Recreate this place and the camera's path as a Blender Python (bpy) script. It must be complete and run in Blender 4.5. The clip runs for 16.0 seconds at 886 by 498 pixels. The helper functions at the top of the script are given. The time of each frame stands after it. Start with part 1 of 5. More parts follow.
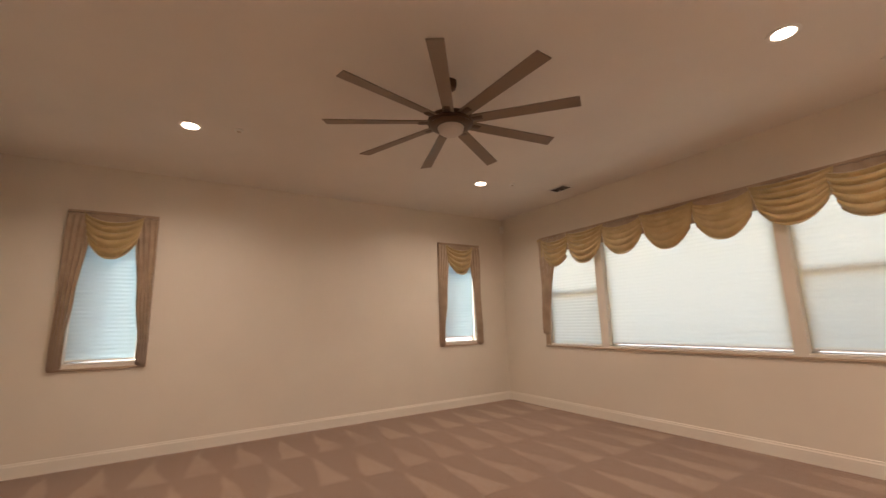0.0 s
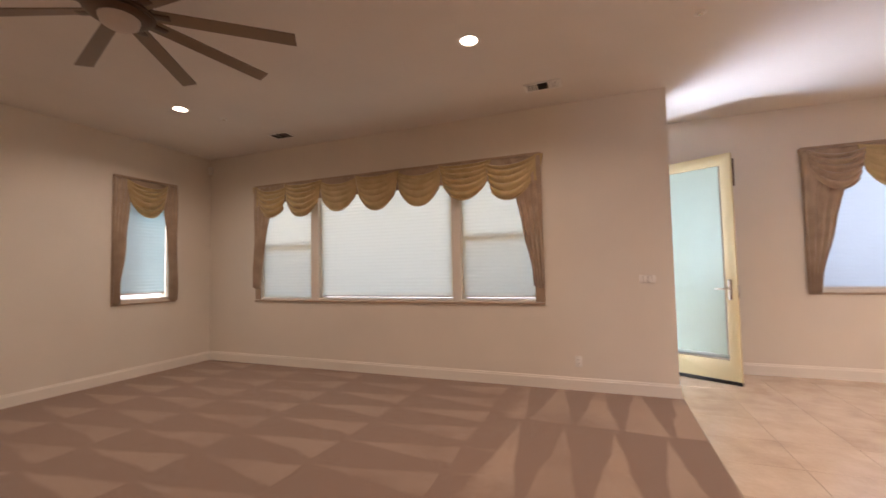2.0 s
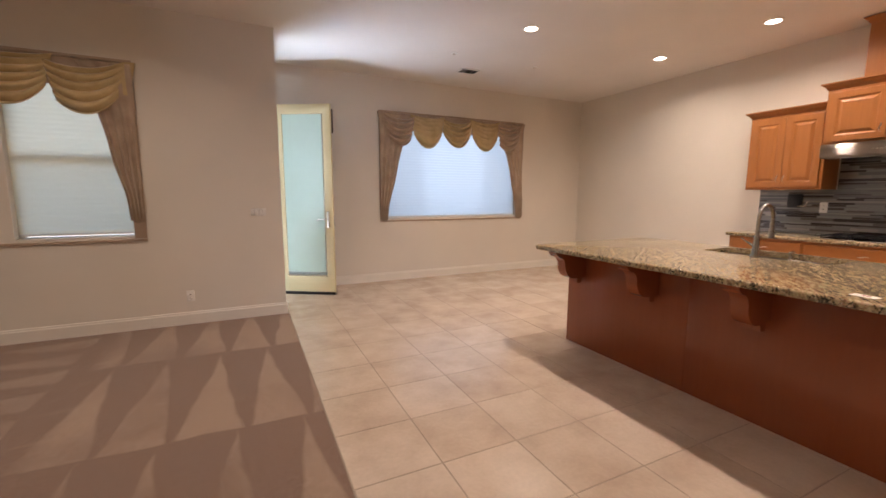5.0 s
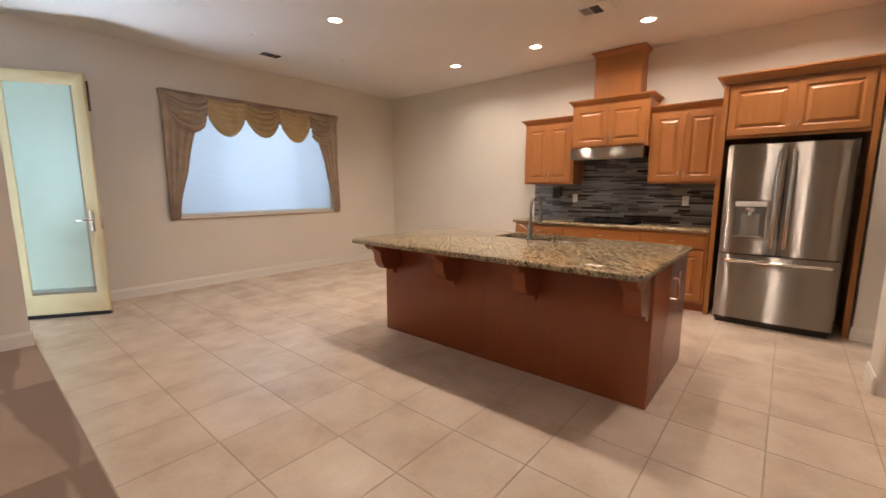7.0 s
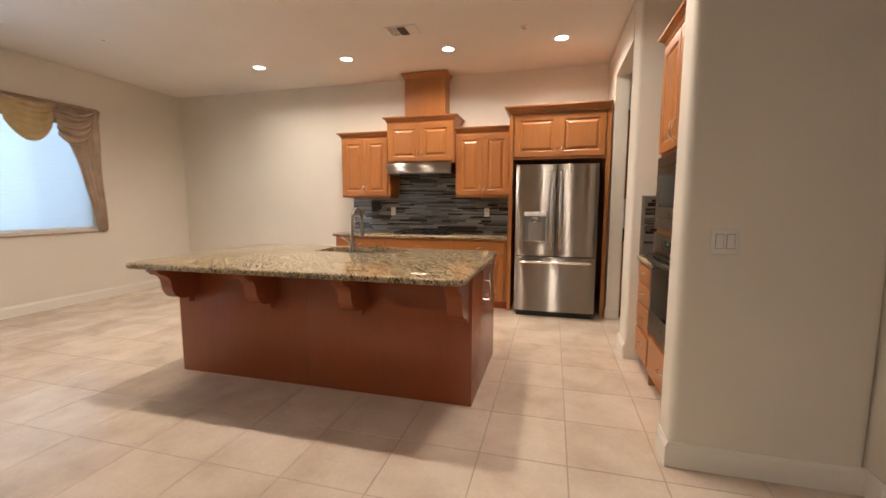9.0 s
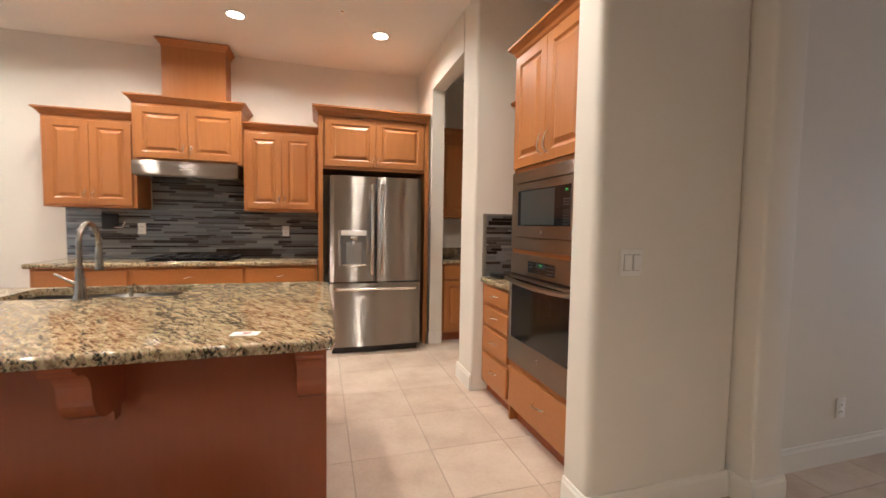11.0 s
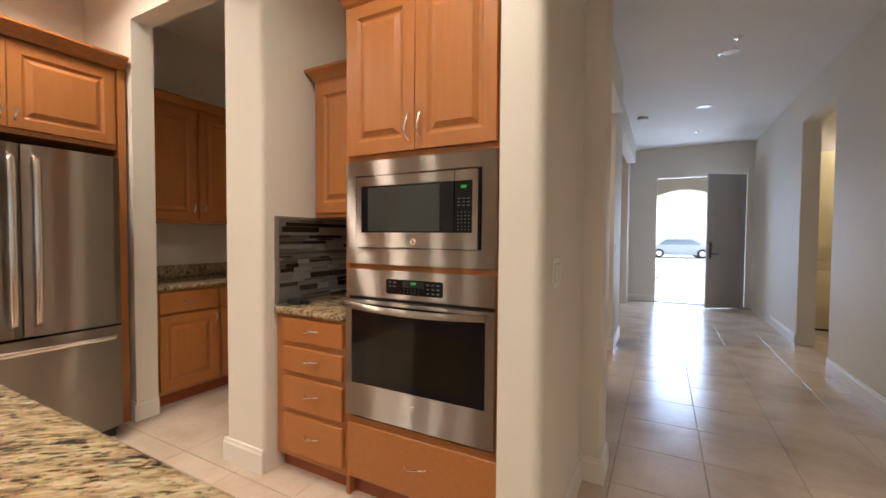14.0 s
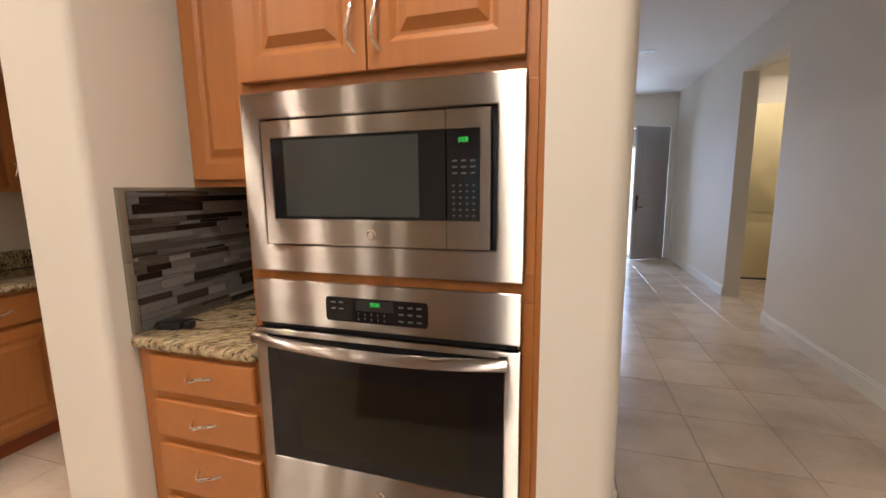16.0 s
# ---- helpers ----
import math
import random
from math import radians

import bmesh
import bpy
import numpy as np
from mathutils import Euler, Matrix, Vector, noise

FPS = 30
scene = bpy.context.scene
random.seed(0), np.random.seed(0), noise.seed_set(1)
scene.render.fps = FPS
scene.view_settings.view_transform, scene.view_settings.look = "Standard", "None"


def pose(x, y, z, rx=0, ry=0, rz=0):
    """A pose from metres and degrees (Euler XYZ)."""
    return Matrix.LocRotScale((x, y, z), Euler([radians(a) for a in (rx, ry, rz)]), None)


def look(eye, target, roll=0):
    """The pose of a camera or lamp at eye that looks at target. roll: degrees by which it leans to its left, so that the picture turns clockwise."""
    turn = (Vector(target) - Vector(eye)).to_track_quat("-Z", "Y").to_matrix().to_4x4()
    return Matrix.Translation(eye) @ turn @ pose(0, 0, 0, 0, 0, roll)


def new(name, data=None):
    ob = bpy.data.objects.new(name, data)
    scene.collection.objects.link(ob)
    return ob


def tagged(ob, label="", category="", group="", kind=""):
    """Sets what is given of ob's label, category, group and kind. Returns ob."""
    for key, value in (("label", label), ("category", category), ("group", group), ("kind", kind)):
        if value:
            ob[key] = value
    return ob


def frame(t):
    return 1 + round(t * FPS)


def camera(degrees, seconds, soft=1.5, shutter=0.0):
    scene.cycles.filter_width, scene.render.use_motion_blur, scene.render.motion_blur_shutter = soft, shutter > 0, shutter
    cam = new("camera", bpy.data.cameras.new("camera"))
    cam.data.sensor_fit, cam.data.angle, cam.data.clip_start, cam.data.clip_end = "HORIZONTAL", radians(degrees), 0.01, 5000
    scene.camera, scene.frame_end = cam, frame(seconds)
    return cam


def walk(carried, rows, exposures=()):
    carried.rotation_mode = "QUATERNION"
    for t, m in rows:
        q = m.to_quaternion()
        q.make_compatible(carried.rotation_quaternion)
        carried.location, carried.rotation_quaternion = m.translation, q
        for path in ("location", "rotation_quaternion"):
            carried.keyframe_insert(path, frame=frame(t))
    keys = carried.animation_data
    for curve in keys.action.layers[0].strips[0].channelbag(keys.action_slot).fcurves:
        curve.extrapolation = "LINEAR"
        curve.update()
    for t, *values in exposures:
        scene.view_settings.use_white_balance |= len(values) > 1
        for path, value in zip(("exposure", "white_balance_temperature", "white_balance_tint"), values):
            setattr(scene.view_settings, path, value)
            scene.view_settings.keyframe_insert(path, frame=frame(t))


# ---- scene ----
cam = camera(94.7, 16.0, shutter=0.25)
PATH = [
    (0, (0.918, -0.361, 1.32), (-0.751, 0.684, 1.67), -1.6),
    (0.5, (0.907, -0.293, 1.314), (-0.594, 0.986, 1.65), -1.3),
    (1, (0.925, -0.246, 1.314), (-0.359, 1.258, 1.611), -1.2),
    (1.5, (0.956, -0.217, 1.326), (-0.065, 1.49, 1.54), -1.2),
    (2, (1.012, -0.197, 1.303), (0.287, 1.665, 1.404), -1.2),
    (2.5, (1.094, -0.224, 1.305), (0.68, 1.732, 1.273), -1.0),
    (3, (1.205, -0.313, 1.315), (1.099, 1.679, 1.171), -0.6),
    (3.5, (1.254, -0.367, 1.321), (1.44, 1.614, 1.114), -0.2),
    (4, (1.269, -0.408, 1.336), (1.716, 1.528, 1.105), 0.1),
    (6.5, (1.382, -0.584, 1.374), (2.735, 0.859, 1.081), 0.0),
    (7, (1.374, -0.559, 1.37), (2.888, 0.714, 1.075), 0.1),
    (7.5, (1.357, -0.561, 1.369), (3.009, 0.53, 1.082), 0.0),
    (8, (1.358, -0.555, 1.367), (3.122, 0.349, 1.099), 0.0),
    (8.5, (1.377, -0.531, 1.364), (3.23, 0.179, 1.119), 0.0),
    (9, (1.465, -0.485, 1.339), (3.384, 0.03, 1.119), 0.1),
    (9.5, (1.657, -0.398, 1.329), (3.628, -0.117, 1.137), 0.2),
    (12, (2.541, 0.329, 1.309), (4.215, -0.763, 1.234), 1.0),
    (12.5, (2.729, 0.437, 1.309), (4.247, -0.863, 1.246), 0.8),
    (13, (2.933, 0.451, 1.303), (4.278, -1.028, 1.241), 0.7),
    (13.5, (3.112, 0.418, 1.305), (4.26, -1.218, 1.243), 0.5),
    (14, (3.303, 0.347, 1.303), (4.25, -1.414, 1.241), 0.4),
    (14.5, (3.474, 0.196, 1.35), (4.245, -1.648, 1.282), 0.2),
    (15, (3.609, -0.004, 1.412), (4.253, -1.895, 1.322), -0.1),
    (15.5, (3.709, -0.128, 1.445), (4.285, -2.036, 1.286), -0.3),
    (16, (3.797, -0.227, 1.397), (4.364, -2.122, 1.102), -0.6),
]
EXPOSURES = [
    (0, 1.36, 6750, 20), (0.5, 1.5, 7300, 28), (2.0, 1.08, 6550, 24), (2.5, 0.92, 6450, 20), (3.5, 0.80, 6500, 22), (6.5, 0.78, 6150, 15), (7.5, 0.75, 6150, 13), (9, 1.02, 5950, 9), (9.5, 1.13, 5900, 9), (12, 1.24, 5480, 8), (13, 0.94, 5850, 8), (14.5, 1.09, 5960, 8), (16, 1.13, 5920, 9),
]
walk(cam, [(t, look(eye, target, roll)) for t, eye, target, roll in PATH], EXPOSURES)

# ---- world, sun and daylight ----
H = 3.10                                    # ceiling height
world = bpy.data.worlds.new("world")
scene.world = world
world.use_nodes = True
wt = world.node_tree
sky = wt.nodes.new("ShaderNodeTexSky")
sky.sky_type = "NISHITA"
sky.sun_disc = False
sky.sun_elevation = radians(55)
sky.sun_rotation = radians(200)
wt.links.new(sky.outputs["Color"], wt.nodes["Background"].inputs["Color"])
wt.nodes["Background"].inputs["Strength"].default_value = 0.15
sun_data = bpy.data.lights.new("sun", "SUN")
sun_data.energy, sun_data.angle, sun_data.color = 5.0, radians(0.5), (1.0, 0.95, 0.88)
sun = new("sun", sun_data)
sun.matrix_world = look((0, 0, 30), (0 + 10 * math.sin(radians(20)), 0 + 10 * math.cos(radians(20)), 30 - 14.3))


def area(name, eye, target, w, h, watts, color=(1, 1, 1), shape="RECTANGLE", spread=180):
    d = bpy.data.lights.new(name, "AREA")
    d.shape, d.size, d.size_y, d.energy, d.color, d.spread = shape, w, h, watts, color, radians(spread)
    ob = new(name, d)
    ob.matrix_world = look(eye, target)
    return ob


WARM, DAY = (1.0, 0.83, 0.66), (0.70, 0.84, 1.0)
LAMP_WATTS = 9.5
# area lamps added for daylight at doorways and windows; the first replaces sunlit ground
area("doorway_daylight", (1.44, 4.86, 0.06), (2.10, 3.95, 3.1), 0.4, 0.36, 15, DAY, "RECTANGLE", 75)
area("kitchen_window_daylight", (4.495, 6.0, 1.75), (4.495, 5.0, 1.6), 2.4, 1.5, 6.0, (0.74, 0.86, 1.0))
area("entry_daylight", (3.0, -9.3, 1.2), (3.0, -8.0, 1.05), 0.85, 2.2, 30, (0.55, 0.70, 1.0))
area("living_window_daylight", (-1.6, 4.80, 1.75), (-1.6, 4.0, 1.7), 4.0, 1.55, 2.4, (1.0, 1.0, 0.90))


# ---- materials ----
def material(name, rough=0.5, metal=0.0):
    m = bpy.data.materials.new(name)
    m.use_nodes = True
    b = m.node_tree.nodes["Principled BSDF"]
    b.inputs["Roughness"].default_value = rough
    b.inputs["Metallic"].default_value = metal
    return m, m.node_tree, b


def node(nt, kind, **values):
    n = nt.nodes.new(kind)
    for k, v in values.items():
        n.inputs[k.replace("_", " ")].default_value = v
    return n


def coords(nt, scale=(1, 1, 1), rot=(0, 0, 0), kind="Object"):
    c = nt.nodes.new("ShaderNodeTexCoord")
    mp = nt.nodes.new("ShaderNodeMapping")
    mp.inputs["Scale"].default_value = scale
    mp.inputs["Rotation"].default_value = rot
    nt.links.new(c.outputs[kind], mp.inputs["Vector"])
    return mp.outputs["Vector"]


def ramp(nt, fac, stops):
    r = nt.nodes.new("ShaderNodeValToRGB")
    e = r.color_ramp.elements
    while len(e) < len(stops):
        e.new(0.5)
    for el, (p, c) in zip(e, stops):
        el.position, el.color = p, (*c, 1)
    nt.links.new(fac, r.inputs["Fac"])
    return r.outputs["Color"]


def mixed(nt, fac, a, b, mode="MIX"):
    n = nt.nodes.new("ShaderNodeMix")
    n.data_type, n.blend_type = "RGBA", mode
    for sock, v in ((n.inputs[0], fac), (n.inputs[6], a), (n.inputs[7], b)):
        if isinstance(v, (int, float)):
            sock.default_value = v
        elif isinstance(v, tuple):
            sock.default_value = (*v, 1)
        else:
            nt.links.new(v, sock)
    return n.outputs[2]


def maths(nt, op, a, b=0.0, c=0.0):
    n = nt.nodes.new("ShaderNodeMath")
    n.operation = op
    for sock, v in zip(n.inputs, (a, b, c)):
        if isinstance(v, (int, float)):
            sock.default_value = v
        else:
            nt.links.new(v, sock)
    return n.outputs[0]


def bump(nt, b, height, strength=0.2, distance=0.002):
    n = node(nt, "ShaderNodeBump", Strength=strength, Distance=distance)
    nt.links.new(height, n.inputs["Height"])
    nt.links.new(n.outputs["Normal"], b.inputs["Normal"])


def painted(name, color, rough=0.55, vary=0.06, grain=60, relief=0.12, metal=0.0, big=1.3):
    """A painted or plain surface: a slow unevenness, a fine grain and a slight relief."""
    m, nt, b = material(name, rough, metal)
    v = coords(nt)
    n1, n2 = node(nt, "ShaderNodeTexNoise", Scale=big, Detail=4.0), node(nt, "ShaderNodeTexNoise", Scale=grain, Detail=3.0)
    for n in (n1, n2):
        nt.links.new(v, n.inputs["Vector"])
    lo, hi = tuple(c * (1 - vary) for c in color), tuple(min(1, c * (1 + vary)) for c in color)
    col = ramp(nt, n1.outputs["Fac"], ((0.3, lo), (0.7, hi)))
    nt.links.new(col, b.inputs["Base Color"])
    rr = maths(nt, "MULTIPLY_ADD", n1.outputs["Fac"], 0.16, rough - 0.08)
    nt.links.new(rr, b.inputs["Roughness"])
    bump(nt, b, n2.outputs["Fac"], relief, 0.002)
    return m


def wooden(name, dark, light, along="Z", rough=0.40):
    m, nt, b = material(name, rough)
    sc = {"Z": (22, 22, 1.6), "X": (1.6, 22, 22), "Y": (22, 1.6, 22)}[along]
    v = coords(nt, sc)
    n1 = node(nt, "ShaderNodeTexNoise", Scale=1.6, Detail=8.0, Roughness=0.62, Distortion=0.5)
    nt.links.new(v, n1.inputs["Vector"])
    n2 = node(nt, "ShaderNodeTexNoise", Scale=0.9, Detail=2.0)
    nt.links.new(coords(nt, (3, 3, 1.5)), n2.inputs["Vector"])
    info = nt.nodes.new("ShaderNodeObjectInfo")
    f = maths(nt, "ADD", maths(nt, "MULTIPLY", n1.outputs["Fac"], 0.75), maths(nt, "MULTIPLY", n2.outputs["Fac"], 0.25))
    f = maths(nt, "ADD", f, maths(nt, "MULTIPLY_ADD", info.outputs["Random"], 0.10, -0.05))
    nt.links.new(ramp(nt, f, ((0.30, dark), (0.68, light))), b.inputs["Base Color"])
    b.inputs["Coat Weight"].default_value = 0.10
    b.inputs["Coat Roughness"].default_value = 0.25
    bump(nt, b, n1.outputs["Fac"], 0.08, 0.001)
    return m


WALL = painted("wall_paint", (0.74, 0.69, 0.60), 0.62, 0.03, 220, 0.10)
CEIL = painted("ceiling_paint", (0.76, 0.72, 0.66), 0.8, 0.03, 160, 0.25)
TRIM = painted("trim_paint", (0.80, 0.76, 0.68), 0.38, 0.03, 40, 0.03)
WOOD = wooden("maple_cabinet", (0.352, 0.129, 0.029), (0.414, 0.158, 0.037))
WOODX = wooden("maple_cabinet_across", (0.352, 0.129, 0.029), (0.414, 0.158, 0.037), "Y")
ISLW = wooden("cherry_panel", (0.270, 0.066, 0.021), (0.290, 0.074, 0.024), "Z", 0.27)
GROUT = painted("grout", (0.40, 0.325, 0.255), 0.9, 0.08, 90, 0.3)
BLACK = painted("black_plastic", (0.012, 0.012, 0.013), 0.35, 0.1, 80, 0.05)
# grey that stands for the shade round raised buttons and rockers
SEAM_SHADE = painted("seam_shade", (0.34, 0.31, 0.27), 0.6, 0.05, 60, 0.02)
DARK = painted("dark_gap", (0.01, 0.01, 0.01), 0.7, 0.1, 80, 0.05)
PLASTIC = painted("white_plastic", (0.80, 0.78, 0.73), 0.3, 0.02, 80, 0.02)
CREAM = painted("cream_door_paint", (0.78, 0.68, 0.40), 0.35, 0.03, 40, 0.04)
CHROME = painted("brushed_nickel", (0.82, 0.79, 0.74), 0.18, 0.04, 200, 0.02, 1.0)
NICKEL = painted("dark_brushed_nickel", (0.40, 0.365, 0.32), 0.24, 0.05, 200, 0.02, 1.0)
BRONZE = painted("fan_bronze", (0.11, 0.075, 0.05), 0.35, 0.1, 80, 0.05, 0.7)
BLADE = painted("fan_blade_brown", (0.225, 0.17, 0.12), 0.45, 0.1, 30, 0.05)


def steel_material(name, color, along, rough=0.26):
    m, nt, b = material(name, rough, 1.0)
    tan = node(nt, "ShaderNodeCombineXYZ", Z=1.0)
    nt.links.new(tan.outputs[0], b.inputs["Tangent"])
    sc = (260, 260, 2.0) if along == "Z" else (2.0, 260, 260)
    n1 = node(nt, "ShaderNodeTexNoise", Scale=1.0, Detail=3.0)
    nt.links.new(coords(nt, sc), n1.inputs["Vector"])
    n2 = node(nt, "ShaderNodeTexNoise", Scale=2.2, Detail=3.0)
    nt.links.new(coords(nt), n2.inputs["Vector"])
    nt.links.new(ramp(nt, n1.outputs["Fac"], ((0.3, tuple(c * 0.97 for c in color)), (0.7, color))), b.inputs["Base Color"])
    r = maths(nt, "MULTIPLY_ADD", n2.outputs["Fac"], 0.05, rough - 0.025)
    nt.links.new(maths(nt, "MULTIPLY_ADD", n1.outputs["Fac"], 0.02, r), b.inputs["Roughness"])
    g = nt.nodes.new("ShaderNodeBsdfAnisotropic")
    g.distribution = "GGX"
    g.inputs["Anisotropy"].default_value = -0.84
    nt.links.new(tan.outputs[0], g.inputs["Tangent"])
    nt.links.new(b.inputs["Base Color"].links[0].from_socket, g.inputs["Color"])
    nt.links.new(b.inputs["Roughness"].links[0].from_socket, g.inputs["Roughness"])
    nt.links.new(g.outputs[0], nt.nodes["Material Output"].inputs["Surface"])
    nt.nodes.remove(b)
    return m


STEEL = steel_material("stainless_steel", (0.388, 0.358, 0.318), "X", 0.28)


def granite_material():
    m, nt, b = material("granite", 0.10)
    turned = coords(nt, (1, 1, 1), (0, 0, -0.65))
    mp = nt.nodes.new("ShaderNodeMapping")
    mp.inputs["Scale"].default_value = (0.66, 2.6, 1.5)
    nt.links.new(turned, mp.inputs["Vector"])
    v = mp.outputs["Vector"]
    flow = node(nt, "ShaderNodeTexNoise", Scale=5.0, Detail=4.0, Roughness=0.6, Distortion=0.4)
    blob = node(nt, "ShaderNodeTexNoise", Scale=25.0, Detail=5.0, Roughness=0.66, Distortion=0.3)
    spk = node(nt, "ShaderNodeTexNoise", Scale=48.0, Detail=5.0, Roughness=0.7)
    fine = node(nt, "ShaderNodeTexVoronoi", Scale=130.0)
    for n in (flow, blob, spk, fine):
        nt.links.new(v, n.inputs["Vector"])
    base = ramp(nt, blob.outputs["Fac"], ((0.34, (0.17, 0.110, 0.055)), (0.46, (0.345, 0.248, 0.135)), (0.58, (0.50, 0.395, 0.235)), (0.72, (0.62, 0.535, 0.37))))
    f = maths(nt, "ADD", maths(nt, "MULTIPLY", spk.outputs["Fac"], 0.72), maths(nt, "MULTIPLY", flow.outputs["Fac"], 0.28))
    col = mixed(nt, ramp(nt, f, ((0.435, (1, 1, 1)), (0.48, (0, 0, 0)))), base, (0.030, 0.026, 0.018))
    grey = ramp(nt, spk.outputs["Fac"], ((0.60, (0, 0, 0)), (0.66, (1, 1, 1))))
    col = mixed(nt, maths(nt, "MULTIPLY", grey, 0.6), col, (0.62, 0.58, 0.44))
    col = mixed(nt, 0.22, col, mixed(nt, 1.0, col, fine.outputs["Color"], "MULTIPLY"))
    nt.links.new(col, b.inputs["Base Color"])
    nt.links.new(maths(nt, "MULTIPLY_ADD", spk.outputs["Fac"], 0.10, 0.05), b.inputs["Roughness"])
    bump(nt, b, spk.outputs["Fac"], 0.04, 0.001)
    return m


GRANITE = granite_material()


def carpet_material():
    """Cut pile with the wedge-shaped tracks that a vacuum cleaner leaves."""
    m, nt, b = material("carpet", 0.95)
    c = nt.nodes.new("ShaderNodeTexCoord")
    wob = node(nt, "ShaderNodeTexNoise", Scale=1.7, Detail=2.0)
    nt.links.new(c.outputs["Object"], wob.inputs["Vector"])
    sub = nt.nodes.new("ShaderNodeVectorMath")
    sub.operation = "MULTIPLY_ADD"
    sub.inputs[1].default_value, sub.inputs[2].default_value = (0.11, 0.11, 0), (-0.055, -0.055, 0)
    nt.links.new(wob.outputs["Color"], sub.inputs[0])
    add = nt.nodes.new("ShaderNodeVectorMath")
    add.operation = "ADD"
    nt.links.new(c.outputs["Object"], add.inputs[0])
    nt.links.new(sub.outputs[0], add.inputs[1])
    sep = nt.nodes.new("ShaderNodeSeparateXYZ")
    nt.links.new(add.outputs[0], sep.inputs[0])
    X, Y = sep.outputs["X"], sep.outputs["Y"]

    def wedges(a, r, pitch, depth, off, slim=2.1, crisp=8.0):
        row = maths(nt, "FLOOR", maths(nt, "DIVIDE", r, depth))
        u = maths(nt, "FRACT", maths(nt, "ADD", maths(nt, "DIVIDE", a, pitch), maths(nt, "MULTIPLY", row, off)))
        v = maths(nt, "FRACT", maths(nt, "DIVIDE", r, depth))
        wide = maths(nt, "MULTIPLY", maths(nt, "ABSOLUTE", maths(nt, "SUBTRACT", u, 0.5)), slim)
        return maths(nt, "MULTIPLY", maths(nt, "SUBTRACT", maths(nt, "SUBTRACT", 1.0, v), wide), crisp)

    def clamp(s):
        n = nt.nodes.new("ShaderNodeClamp")
        nt.links.new(s, n.inputs["Value"])
        return n.outputs[0]

    near = clamp(wedges(maths(nt, "SUBTRACT", X, 0.1425), maths(nt, "SUBTRACT", Y, 2.036), 0.365, 1.34, 0.37))
    left = clamp(wedges(maths(nt, "ADD", Y, maths(nt, "MULTIPLY", wob.outputs["Fac"], 0.12)), maths(nt, "MULTIPLY", X, -1.0), 0.40, 0.92, 0.43, 2.6, 4.5))
    left = maths(nt, "MULTIPLY", left, 0.66)
    pick = clamp(maths(nt, "MULTIPLY", maths(nt, "SUBTRACT", X, 0.12), 6.0))
    mixf = nt.nodes.new("ShaderNodeMix")
    for sock, s in zip((mixf.inputs[0], mixf.inputs[2], mixf.inputs[3]), (pick, left, near)):
        nt.links.new(s, sock)
    fade = node(nt, "ShaderNodeTexNoise", Scale=1.1, Detail=3.0)
    nt.links.new(c.outputs["Object"], fade.inputs["Vector"])
    amount = maths(nt, "MULTIPLY", mixf.outputs[0], clamp(maths(nt, "MULTIPLY_ADD", fade.outputs["Fac"], 3.6, -1.0)))
    pile = node(nt, "ShaderNodeTexNoise", Scale=420.0, Detail=2.0)
    nt.links.new(c.outputs["Object"], pile.inputs["Vector"])
    clump = node(nt, "ShaderNodeTexNoise", Scale=34.0, Detail=4.0, Roughness=0.7)
    nt.links.new(c.outputs["Object"], clump.inputs["Vector"])
    col = mixed(nt, amount, (0.255, 0.153, 0.102), (0.43, 0.297, 0.207))
    tone = ramp(nt, clump.outputs["Fac"], ((0.3, (0.86, 0.86, 0.86)), (0.7, (1.08, 1.08, 1.08))))
    col = mixed(nt, 1.0, col, tone, "MULTIPLY")
    col = mixed(nt, 1.0, col, ramp(nt, pile.outputs["Fac"], ((0.3, (0.8, 0.8, 0.8)), (0.7, (1.1, 1.1, 1.1)))), "MULTIPLY")
    nt.links.new(col, b.inputs["Base Color"])
    b.inputs["Sheen Weight"].default_value = 0.3
    bump(nt, b, maths(nt, "ADD", pile.outputs["Fac"], clump.outputs["Fac"]), 0.6, 0.006)
    return m


CARPET = carpet_material()


def tile_material():
    m, nt, b = material("floor_tile", 0.28)
    info = nt.nodes.new("ShaderNodeObjectInfo")
    geo = nt.nodes.new("ShaderNodeNewGeometry")
    n1, n2 = node(nt, "ShaderNodeTexNoise", Scale=3.4, Detail=5.0, Roughness=0.55, Distortion=0.15), node(nt, "ShaderNodeTexNoise", Scale=45.0, Detail=4.0)
    for n in (n1, n2):
        nt.links.new(geo.outputs["Position"], n.inputs["Vector"])
    f = maths(nt, "ADD", n1.outputs["Fac"], maths(nt, "MULTIPLY_ADD", info.outputs["Random"], 0.16, -0.08))
    col = ramp(nt, f, ((0.28, (0.53, 0.412, 0.312)), (0.50, (0.622, 0.502, 0.388)), (0.72, (0.69, 0.573, 0.455))))
    col = mixed(nt, 1.0, col, ramp(nt, n2.outputs["Fac"], ((0.3, (0.965, 0.965, 0.965)), (0.7, (1.03, 1.03, 1.03)))), "MULTIPLY")
    nt.links.new(col, b.inputs["Base Color"])
    nt.links.new(maths(nt, "MULTIPLY_ADD", n1.outputs["Fac"], 0.16, 0.15), b.inputs["Roughness"])
    bump(nt, b, n2.outputs["Fac"], 0.02, 0.001)
    return m


TILE = tile_material()


